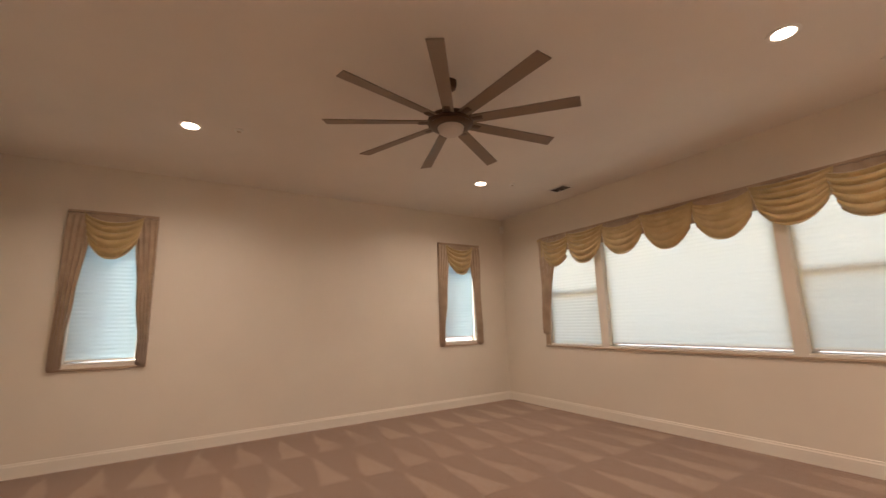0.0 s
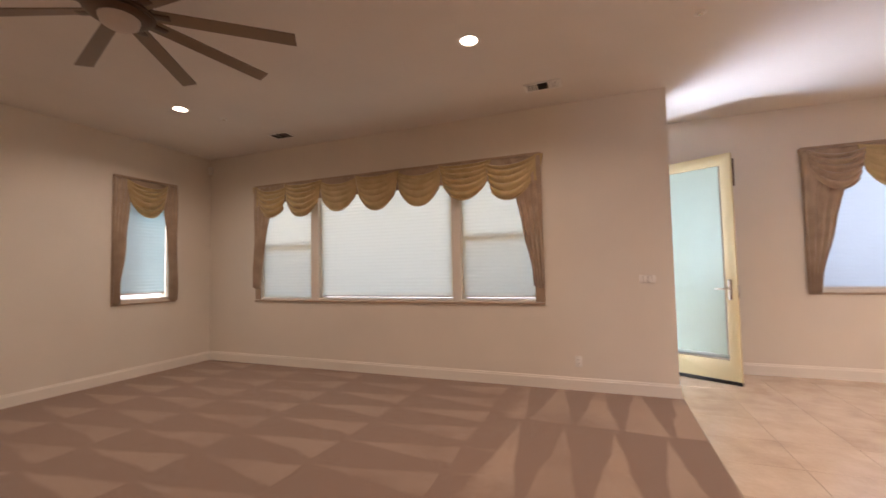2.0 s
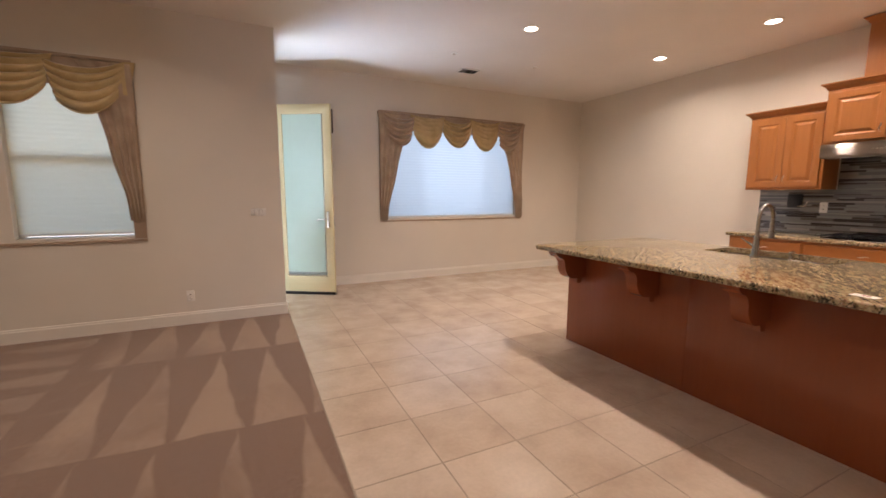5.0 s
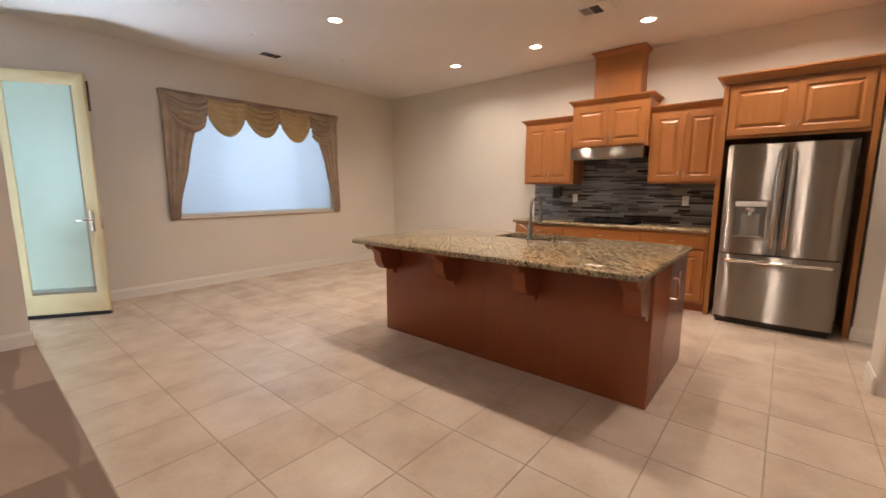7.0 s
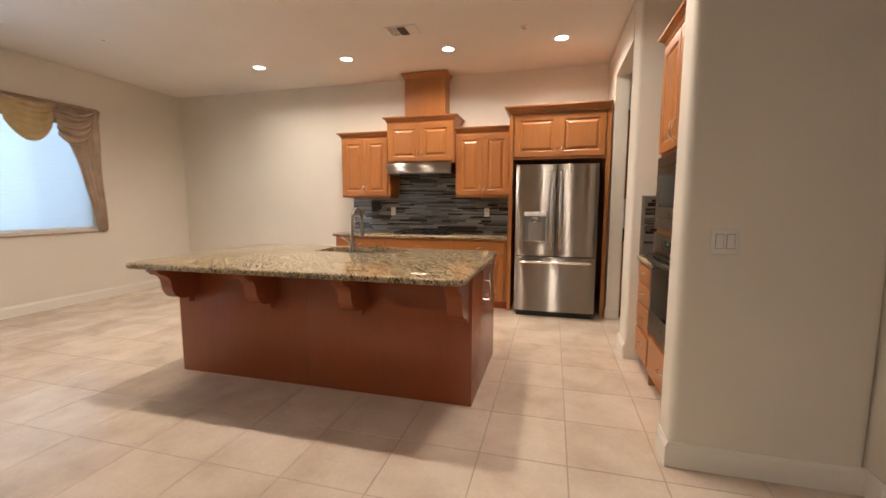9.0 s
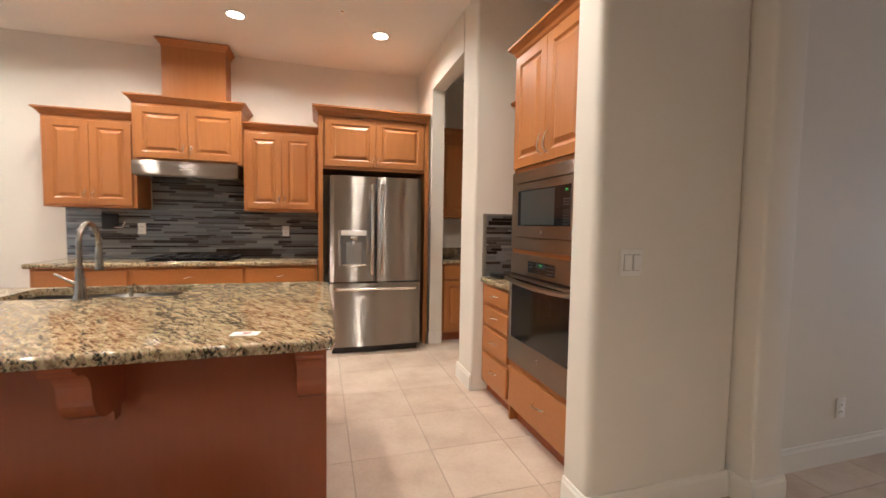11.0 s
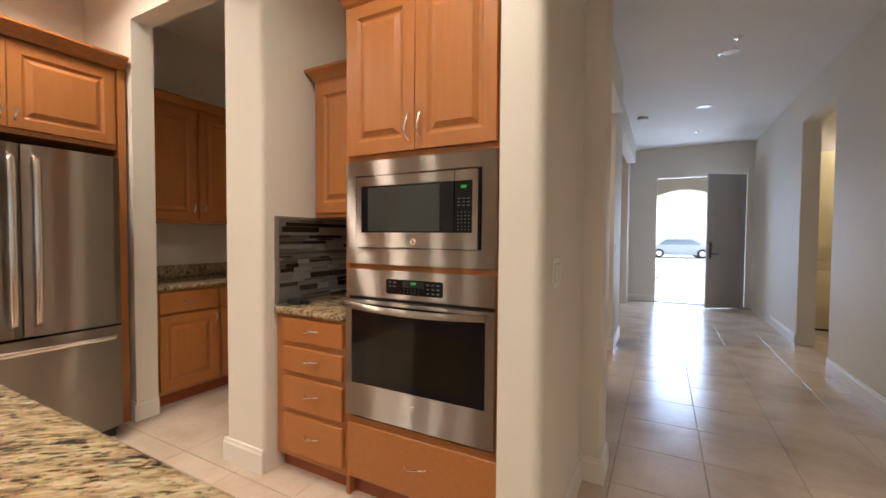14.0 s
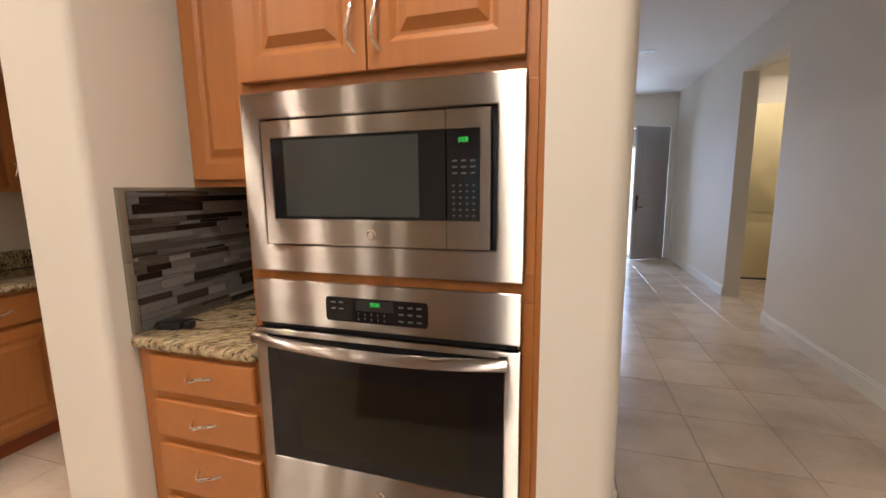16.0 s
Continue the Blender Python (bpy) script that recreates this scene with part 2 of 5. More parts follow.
def fabric_material(name, dark, light):
    m, nt, b = material(name, 0.55)
    v = coords(nt)
    n1, n2 = node(nt, "ShaderNodeTexNoise", Scale=7.0, Detail=4.0), node(nt, "ShaderNodeTexNoise", Scale=350.0, Detail=2.0)
    for n in (n1, n2):
        nt.links.new(v, n.inputs["Vector"])
    nt.links.new(ramp(nt, n1.outputs["Fac"], ((0.3, dark), (0.7, light))), b.inputs["Base Color"])
    b.inputs["Sheen Weight"].default_value = 0.5
    b.inputs["Sheen Roughness"].default_value = 0.35
    bump(nt, b, n2.outputs["Fac"], 0.25, 0.001)
    return m


SWAG = fabric_material("gold_satin", (0.46, 0.345, 0.165), (0.60, 0.465, 0.245))
DRAPE = fabric_material("taupe_satin", (0.38, 0.285, 0.20), (0.50, 0.39, 0.28))


def shade_material(name, color, through_color, share=0.6):
    """A pleated cellular blind: daylight comes through the fabric."""
    m, nt, b = material(name, 0.9)
    v = coords(nt)
    w = nt.nodes.new("ShaderNodeTexWave")
    w.bands_direction = "Z"
    w.inputs["Scale"].default_value = 16.0
    nt.links.new(v, w.inputs["Vector"])
    n1 = node(nt, "ShaderNodeTexNoise", Scale=3.0, Detail=3.0)
    nt.links.new(v, n1.inputs["Vector"])
    col = mixed(nt, 1.0, ramp(nt, w.outputs["Fac"], ((0.0, tuple(c * 0.975 for c in color)), (1.0, color))),
                ramp(nt, n1.outputs["Fac"], ((0.3, (0.95, 0.95, 0.95)), (0.7, (1, 1, 1)))), "MULTIPLY")
    nt.links.new(col, b.inputs["Base Color"])
    t = nt.nodes.new("ShaderNodeBsdfTranslucent")
    t.inputs["Color"].default_value = (*through_color, 1)
    mx = nt.nodes.new("ShaderNodeMixShader")
    mx.inputs[0].default_value = share
    out = nt.nodes["Material Output"]
    nt.links.new(b.outputs[0], mx.inputs[1])
    nt.links.new(t.outputs[0], mx.inputs[2])
    nt.links.new(mx.outputs[0], out.inputs["Surface"])
    bump(nt, b, w.outputs["Fac"], 0.1, 0.002)
    return m


SHADE = shade_material("white_blind", (0.84, 0.84, 0.80), (1.0, 0.98, 0.82), 0.95)
# the same blinds again, the blue daylight of each side put into their colour
WESTSHADE = shade_material("west_daylit_blind", (0.72, 0.83, 0.86), (0.50, 0.84, 0.95), 0.22)
DAYLIT_SHADE = shade_material("blue_daylit_blind", (0.78, 0.84, 0.88), (0.84, 0.92, 0.98), 0.90)


def glass_material(name, color=(0.95, 0.98, 0.97), rough=0.0):
    m, nt, b = material(name, rough)
    b.inputs["Base Color"].default_value = (*color, 1)
    b.inputs["Transmission Weight"].default_value = 1.0
    b.inputs["IOR"].default_value = 1.45
    return m


GLASS = glass_material("window_glass")


def screen_material():
    m, nt, b = material("insect_screen", 0.8)
    b.inputs["Base Color"].default_value = (0.10, 0.09, 0.095, 1)
    t = nt.nodes.new("ShaderNodeBsdfTransparent")
    n = node(nt, "ShaderNodeTexNoise", Scale=30.0, Detail=2.0)
    nt.links.new(coords(nt), n.inputs["Vector"])
    mx = nt.nodes.new("ShaderNodeMixShader")
    nt.links.new(maths(nt, "MULTIPLY_ADD", n.outputs["Fac"], 0.04, 0.085), mx.inputs[0])
    nt.links.new(t.outputs[0], mx.inputs[1])
    nt.links.new(b.outputs[0], mx.inputs[2])
    nt.links.new(mx.outputs[0], nt.nodes["Material Output"].inputs["Surface"])
    return m


SCREEN = screen_material()


def lit(name, color, strength):
    m, nt, b = material(name)
    b.inputs["Emission Color"].default_value = (*color, 1)
    b.inputs["Emission Strength"].default_value = strength
    b.inputs["Base Color"].default_value = (*color, 1)
    return m


LAMP = lit("lamp_lens", (1.0, 0.86, 0.68), 9.0)


# ---- building helpers ----
def box(bm, x0, y0, z0, x1, y1, z1):
    vs = [bm.verts.new((x, y, z)) for z in (z0, z1) for y in (y0, y1) for x in (x0, x1)]
    for f in ((0, 2, 3, 1), (4, 5, 7, 6), (0, 1, 5, 4), (1, 3, 7, 5), (3, 2, 6, 7), (2, 0, 4, 6)):
        bm.faces.new([vs[i] for i in f])
    return vs


def boxes(*dims, bevel=0.0, seg=2):
    bm = bmesh.new()
    for d in dims:
        box(bm, *d)
    if bevel:
        bmesh.ops.bevel(bm, geom=bm.edges[:], offset=bevel, segments=seg, profile=0.5, affect="EDGES")
    return bm


def tube(bm, points, radius, n=10, closed=True):
    """A round rod along the points; radius is one number or one for each point."""
    pts = [Vector(p) for p in points]
    rad = radius if isinstance(radius, (list, tuple)) else [radius] * len(pts)
    rings, side = [], None
    for i, p in enumerate(pts):
        d = (pts[min(i + 1, len(pts) - 1)] - pts[max(i - 1, 0)]).normalized()
        if side is None:
            side = d.orthogonal().normalized()
        side = (side - d * side.dot(d)).normalized()
        up = d.cross(side)
        rings.append([bm.verts.new(p + rad[i] * (math.cos(a) * side + math.sin(a) * up)) for a in [2 * math.pi * k / n for k in range(n)]])
    for a, b in zip(rings, rings[1:]):
        for k in range(n):
            bm.faces.new((a[k], a[(k + 1) % n], b[(k + 1) % n], b[k]))
    if closed:
        bm.faces.new(rings[0][::-1])
        bm.faces.new(rings[-1])
    return bm


def lathe(bm, profile, n=32, axis=(0, 0)):
    """Turns (radius, height) pairs about the z axis."""
    rings = [[bm.verts.new((axis[0] + r * math.cos(2 * math.pi * k / n), axis[1] + r * math.sin(2 * math.pi * k / n), z)) for k in range(n)] for r, z in profile]
    for a, b in zip(rings, rings[1:]):
        for k in range(n):
            bm.faces.new((a[k], a[(k + 1) % n], b[(k + 1) % n], b[k]))
    bm.faces.new(rings[0][::-1])
    bm.faces.new(rings[-1])
    return bm


def prism(bm, outline, x0, x1):
    """An outline in the y, z plane drawn out along x."""
    a, b = [[bm.verts.new((x, y, z)) for y, z in outline] for x in (x0, x1)]
    n = len(a)
    for k in range(n):
        bm.faces.new((a[k], a[(k + 1) % n], b[(k + 1) % n], b[k]))
    bm.faces.new(a[::-1])
    bm.faces.new(b)
    return bm


def meshed(name, bm, mat, smooth=False):
    bmesh.ops.recalc_face_normals(bm, faces=bm.faces)
    me = bpy.data.meshes.new(name)
    bm.to_mesh(me)
    bm.free()
    me.materials.append(mat)
    if smooth:
        me.shade_smooth()
        me.set_sharp_from_angle(angle=radians(12 if mat in (STEEL, WOOD, WOODX) else 38))
    return me


def part(name, bm, mat, parent=None, label="", smooth=True):
    ob = new(name, meshed(name, bm, mat, smooth))
    ob.parent = parent
    return tagged(ob, label)


def thing(name, at, rz, label, category, group=""):
    ob = new(name)
    ob.empty_display_size = 0.1
    ob.matrix_world = pose(*at, 0, 0, rz)
    return tagged(ob, label, category, group)


def structure(name, bm, mat, label="", category="", smooth=False):
    return tagged(part(name, bm, mat, None, "", smooth), label, category, "", "structure")


def wall_boxes(axis, face, back, a0, a1, openings=(), top=H, z0=0.0):
    """Boxes of a straight wall from face to back that runs from a0 to a1 and leaves the openings (a0, a1, z0, z1) free."""
    bm = bmesh.new()
    lo, hi = sorted((face, back))
    A = sorted({a0, a1, *[v for o in openings for v in o[:2] if a0 < v < a1]})
    Z = sorted({z0, top, *[v for o in openings for v in o[2:] if z0 < v < top]})
    full = {(i, j) for i in range(len(A) - 1) for j in range(len(Z) - 1)
            if not any(o[0] < (A[i] + A[i + 1]) / 2 < o[1] and o[2] < (Z[j] + Z[j + 1]) / 2 < o[3] for o in openings)}
    made = {}

    def corner(i, w, j):
        if (i, w, j) not in made:
            made[i, w, j] = bm.verts.new((A[i], w, Z[j]) if axis == "x" else (w, A[i], Z[j]))
        return made[i, w, j]

    for i, j in full:
        for w in (lo, hi):
            bm.faces.new([corner(*c) for c in ((i, w, j), (i + 1, w, j), (i + 1, w, j + 1), (i, w, j + 1))])
        for di, dj, p, q in ((-1, 0, (i, j), (i, j + 1)), (1, 0, (i + 1, j), (i + 1, j + 1)), (0, -1, (i, j), (i + 1, j)), (0, 1, (i, j + 1), (i + 1, j + 1))):
            if (i + di, j + dj) not in full:
                bm.faces.new([corner(p[0], lo, p[1]), corner(q[0], lo, q[1]), corner(q[0], hi, q[1]), corner(p[0], hi, p[1])])
    return bm


def framed(x0, z0, x1, z1, hole, y0, y1, bevel=0.003):
    """A flat front, y0 to y1, with one opening (x0, z0, x1, z1), all of one piece with eased edges."""
    bm = wall_boxes("x", y0, y1, x0, x1, [(hole[0], hole[2], hole[1], hole[3])], z1, z0)
    bmesh.ops.recalc_face_normals(bm, faces=bm.faces)
    bmesh.ops.dissolve_limit(bm, angle_limit=0.02, verts=bm.verts, edges=bm.edges)
    if bevel:
        sharp = [e for e in bm.edges if len(e.link_faces) == 2 and e.calc_face_angle() > 0.5]
        bmesh.ops.bevel(bm, geom=sharp, offset=bevel, segments=2, profile=0.5, affect="EDGES")
    return bm


# ---- the large structure ----
T = 0.16
wall_west = structure("wall_west", wall_boxes("y", -4.66, -4.66 - T, -2.05, 4.40, [(-1.39, -0.80, 0.985, 2.52), (3.12, 3.74, 0.985, 2.52)]), WALL, "cream painted plaster wall with two narrow windows", "wall")
wall_north = structure("wall_north", wall_boxes("x", 4.40, 4.40 + T, -4.66 - T, 1.67, [(-3.66, -2.735, 0.93, 2.50), (-2.62, -0.66, 0.93, 2.50), (-0.56, 0.37, 0.93, 2.50)]), WALL, "cream painted wall with a wide three-part window", "wall")
structure("wall_doorway", wall_boxes("y", 1.67, 1.67 - T, 4.40 + T, 5.64 + T, [(4.66, 5.43, 0.0, 2.55)]), WALL, "short cream wall with an open glazed door", "wall")
wall_kitchen_north = structure("wall_kitchen_north", wall_boxes("x", 5.64, 5.64 + T, 1.67, 7.18 + T, [(3.28, 5.71, 0.98, 2.50)]), WALL, "cream painted wall with a wide window", "wall")
structure("wall_east", wall_boxes("y", 7.18, 7.18 + T, -3.5, 5.64), WALL, "cream painted wall behind the kitchen cabinets", "wall")
structure("wall_pantry", wall_boxes("x", -1.12, -1.26, 5.51, 7.18, [(5.51, 6.51, 0, 2.76)]), WALL, "cream wall with a tall opening to the pantry", "wall")
bm = boxes((5.19, -1.78, 0, 5.51, -1.12, H))
bmesh.ops.bevel(bm, geom=[e for e in bm.edges if abs(e.verts[0].co.z - e.verts[1].co.z) > 1], offset=0.025, segments=4, profile=0.5, affect="EDGES")
structure("wall_pillar", bm, WALL, "cream rounded wall pillar beside the pantry opening", "pillar", True)
structure("wall_niche_back", wall_boxes("x", -1.78, -1.92, 3.84, 5.50), WALL, "cream wall behind the ovens", "wall")
bm = boxes((3.672, -1.92, 0, 3.84, -1.09, H))
bmesh.ops.bevel(bm, geom=[e for e in bm.edges if abs(e.verts[0].co.z - e.verts[1].co.z) > 1 and e.verts[0].co.x < 3.70], offset=0.042, segments=5, profile=0.5, affect="EDGES")
structure("wall_oven_end", bm, WALL, "cream rounded wall end beside the ovens", "wall", True)
bm = boxes((3.565, -2.12, 0, 3.84, -1.921, H))
bmesh.ops.bevel(bm, geom=[e for e in bm.edges if abs(e.verts[0].co.z - e.verts[1].co.z) > 1 and e.verts[0].co.x < 3.75], offset=0.02, segments=4, profile=0.5, affect="EDGES")
structure("wall_pilaster", bm, WALL, "cream rounded pilaster in the hall", "pillar", True)
structure("wall_hall_east", wall_boxes("y", 3.73, 3.95, -4.70, -2.121, [(-4.70, -3.53, 0, 2.72)]), WALL, "pale painted hall wall with a tall opening", "wall")
structure("wall_hall_pier", wall_boxes("y", 3.795, 3.95, -8.45, -4.701, [(-8.45, -5.52, 0, 2.76)]), WALL, "pale painted wall between the hall openings", "wall")
structure("wall_hall_end", wall_boxes("y", 3.92, 4.06, -9.0, -8.451), WALL, "pale painted wall beside the front door", "wall")
structure("wall_hall_west", wall_boxes("y", 1.835, 1.66, -9.0, -2.05, [(-6.10, -5.00, 0, 2.72)]), WALL, "pale painted hall wall with a doorway", "wall")
structure("wall_entry", wall_boxes("x", -9.0, -9.2, 0.5, 7.2, [(1.94, 3.42, 0.0, 2.50), (4.30, 6.10, 1.0, 2.52)]), WALL, "pale wall with the open front door", "wall")
structure("wall_south", wall_boxes("x", -2.05, -2.2, -4.66 - T, 1.66), WALL, "cream painted wall", "wall")
# side rooms seen through the hall openings
structure("wall_room_north", wall_boxes("x", -3.25, -3.36, 3.95, 7.18), WALL, "cream wall", "wall")
structure("wall_room_middle", wall_boxes("x", -4.70, -4.85, 3.95, 7.18), WALL, "cream wall", "wall")
structure("wall_room_east", wall_boxes("y", 7.18, 7.18 + T, -9.2, -3.5), WALL, "cream wall", "wall")
structure("wall_closet", wall_boxes("y", 0.55, 0.45, -7.4, -4.4), WALL, "cream wall", "wall")
structure("wall_closet_north", wall_boxes("x", -4.4, -4.5, 0.55, 1.66), WALL, "cream wall", "wall")
structure("wall_closet_south", wall_boxes("x", -7.4, -7.3, 0.55, 1.66), WALL, "cream wall", "wall")
structure("wall_pantry_west", wall_boxes("y", 5.35, 5.50, -3.25, -1.921), WALL, "cream wall", "wall")

structure("ceiling", boxes((-4.82, -9.2, H, 7.34, 5.80, H + 0.15)), CEIL, "flat cream ceiling with recessed lamps", "ceiling")
structure("ground", boxes((-400, -400, -0.60, 400, 400, -0.12)), painted("paving", (0.55, 0.52, 0.47), 0.85, 0.15, 8, 0.3, 0, 0.2), "pale sunlit paving outside", "ground")
structure("floor_living", boxes((-4.82, -2.2, -0.12, 1.69, 4.56, 0.0)), CARPET, "beige cut-pile carpet with vacuum tracks", "carpet")
floor = structure("floor", boxes((1.692, -9.2, -0.12, 7.34, 5.8, -0.0025), (0.4, -9.2, -0.12, 1.692, -2.2, -0.0025)), GROUT, "beige ceramic tile floor", "floor")


# ---- windows, trim and doors ----
def baseboard(name, runs):
    """Moulded skirting along straight runs (x0, y0, x1, y1); the board stands to the left of each run."""
    bm = bmesh.new()
    for x0, y0, x1, y1 in runs:
        d = Vector((x1 - x0, y1 - y0, 0))
        d.normalize()
        n = Vector((-d.y, d.x, 0))
        prof = [(0, 0), (0.015, 0), (0.015, 0.105), (0.010, 0.115), (0.008, 0.130), (0, 0.132)]
        a, b = [[bm.verts.new(Vector((x, y, z)) + n * w) for w, z in prof] for x, y in ((x0, y0), (x1, y1))]
        for k in range(len(prof)):
            j = (k + 1) % len(prof)
            bm.faces.new((a[k], a[j], b[j], b[k]))
        bm.faces.new(a[::-1])
        bm.faces.new(b)
    return structure(name, bm, TRIM, "cream painted moulded baseboard", "baseboard")


baseboard("baseboard_west", [(-4.66, 4.385, -4.66, -2.05)])
baseboard("baseboard_north", [(1.685, 4.40, -4.66, 4.40)])
baseboard("baseboard_return", [(1.67, 4.66, 1.67, 4.4005), (1.67, 5.64, 1.67, 5.43)])
baseboard("baseboard_kitchen_north", [(7.165, 5.64, 1.685, 5.64)])
baseboard("baseboard_east", [(7.18, 2.46, 7.18, 5.64)])
baseboard("baseboard_south", [(-4.66, -2.05, 1.82, -2.05)])
baseboard("baseboard_pantry", [(6.495, -1.12, 7.165, -1.12), (5.19, -1.12, 5.525, -1.12), (5.51, -1.1205, 5.51, -1.78), (6.51, -1.26, 6.51, -1.1205)])
baseboard("baseboard_oven_wall", [(3.657, -1.09, 3.84, -1.09), (3.672, -1.905, 3.672, -1.0905), (3.55, -1.921, 3.672, -1.921), (3.565, -2.135, 3.565, -1.9215), (3.73, -3.53, 3.73, -2.12)])
baseboard("baseboard_hall_east", [(3.795, -5.52, 3.795, -4.7015), (3.78, -4.70, 3.95, -4.70), (3.92, -9.0, 3.92, -8.451)])
baseboard("baseboard_hall_west", [(1.835, -2.05, 1.835, -5.00), (1.835, -6.10, 1.835, -9.0)])
baseboard("baseboard_entry", [(3.42, -9.0, 3.905, -9.0)])


def at_wall(wall, a, off, z):
    """From along-the-wall, into-the-room and up to the world, for a wall of the plan."""
    return {"N": (a, 4.40 - off, z), "K": (a, 5.64 - off, z), "W": (-4.66 + off, a, z), "E": (a, -9.0 + off, z)}[wall]


def window(name, wall, a0, a1, z0, z1, blind, split=False, gap=0.03, label="", sides=0.0):
    """A recessed window: frame, sash bars, pane, sill and a pleated blind drawn down to a gap."""
    rz = {"N": 0, "K": 0, "W": 90, "E": 180}[wall]
    w, h, mid = a1 - a0, z1 - z0, (a0 + a1) / 2
    ob = thing(name, at_wall(wall, mid, 0, z0), rz, label, "window")
    ob["kind"] = "structure"
    x = w / 2
    part("frame", framed(-x, 0, x, h, (-x + 0.04, 0.025, x - 0.04, h - 0.04), 0.09, 0.15), PLASTIC, ob)
    if split:
        part("meeting_rail", boxes((-x + 0.04, 0.10, h * 0.455, x - 0.04, 0.14, h * 0.455 + 0.06), bevel=0.003), PLASTIC, ob)
        part("insect_screen", boxes((-x + 0.04, 0.142, 0.03, x - 0.04, 0.144, h * 0.455)), SCREEN, ob, "grey insect screen over the lower sash")
    for s in (-1, 1) if sides else ():
        m = s * (x - sides * w)
        part("insect_screen", boxes((min(m, s * (x - 0.04)), 0.142, 0.03, max(m, s * (x - 0.04)), 0.144, h - 0.045)), SCREEN, ob, "grey insect screen over the side sash")
    pane = part("pane", boxes((-x + 0.04, 0.118, 0.025, x - 0.04, 0.122, h - 0.04)), GLASS, ob)
    pane.visible_shadow = False
    part("sill", boxes((-x, 0.004, 0.0, x, 0.09, 0.018), bevel=0.004), TRIM, ob)
    bm = bmesh.new()
    n = max(8, int((h - gap) / 0.022))
    rows = [[bm.verts.new((sx * (x - 0.012), 0.055 + (0.0025 if k % 2 else 0), gap + 0.02 + (h - gap - 0.03) * k / n)) for sx in (-1, 1)] for k in range(n + 1)]
    for a, b in zip(rows, rows[1:]):
        bm.faces.new((a[0], a[1], b[1], b[0]))
    sh = part("blind", bm, blind, ob, "pleated cellular blind, lowered", smooth=False)
    part("bottom_rail", boxes((-x + 0.01, 0.045, gap, x - 0.01, 0.07, gap + 0.02), bevel=0.004), PLASTIC, ob)
    return ob


window("window_1", "W", -1.39, -0.80, 0.985, 2.52, WESTSHADE, gap=0.03, label="narrow window with a lowered white blind")
window("window_2", "W", 3.12, 3.74, 0.985, 2.52, WESTSHADE, gap=0.075, label="narrow window with a blind not quite lowered")
window("window_3", "N", -3.66, -2.735, 0.93, 2.50, SHADE, True, 0.0, "side window with a lowered white blind")
window("window_4", "N", -2.62, -0.66, 0.93, 2.50, SHADE, False, 0.04, "wide middle window with a lowered white blind")
window("window_5", "N", -0.56, 0.37, 0.93, 2.50, SHADE, True, 0.04, "side window with a lowered white blind")
window("window_6", "K", 3.28, 5.71, 0.98, 2.50, DAYLIT_SHADE, False, 0.02, "wide kitchen window with a lowered blind coloured for blue daylight", 0.27)


def swag(bm, x0, x1, ztop, drop, lean=0.0, folds=5, deep=0.09, off=0.03, sag=0.10, crease=0.042):
    """One draped swag: a sagging cloth with crescent folds."""
    nu, nv = 24, 52
    grid = []
    for j in range(nv + 1):
        v = j / nv
        row = []
        for i in range(nu + 1):
            u = i / nu
            arch = max(0.0, 1 - abs(2 * u - 1 - lean * 0.5) ** 2.2)
            pinch = 0.10 * v * (2 * u - 1)
            x = x0 + (x1 - x0) * u - (x1 - x0) * pinch
            z = ztop - drop * (v * 0.60 + arch * (sag + (0.40 - sag) * v))
            y = -off - deep * arch * math.sin(math.pi * min(1, v * 0.8 + 0.15)) - crease * arch * math.sqrt(0.5 + 0.5 * math.sin(2 * math.pi * (folds * v ** 0.85 + 0.10 * math.sin(4 * u + x0 * 7))))
            row.append(bm.verts.new((x, y, z)))
        grid.append(row)
    for a, b in zip(grid, grid[1:]):
        for i in range(nu):
            bm.faces.new((a[i], a[i + 1], b[i + 1], b[i]))


def drape(bm, xo, xi, xlow, ztop, zlow, folds=4):
    """A tapered side panel, wide at the top, gathered to a narrow tail."""
    nu, nv = 28, 30
    grid = []
    for j in range(nv + 1):
        v = j / nv
        inner = xi + (xlow - xi) * (v ** 0.75) + 0.010 * math.sin(16 * v + 1.0) * v * (1 if xo > xi else -1)
        row = []
        for i in range(nu + 1):
            u = i / nu
            x = xo + (inner - xo) * u
            y = -0.035 - 0.022 * math.sin(2 * math.pi * folds * u + 0.6 * v) * (0.35 + 0.65 * v) - 0.010 * math.sin(9 * v + 3 * u)
            z = ztop + (zlow - ztop) * v - 0.03 * math.sin(math.pi * u) * v
            row.append(bm.verts.new((x, y, z)))
        grid.append(row)
    for a, b in zip(grid, grid[1:]):
        for i in range(nu):
            bm.faces.new((a[i], a[i + 1], b[i + 1], b[i]))


def solid(ob, thick):
    m = ob.modifiers.new("thickness", "SOLIDIFY")
    m.thickness = thick
    return ob


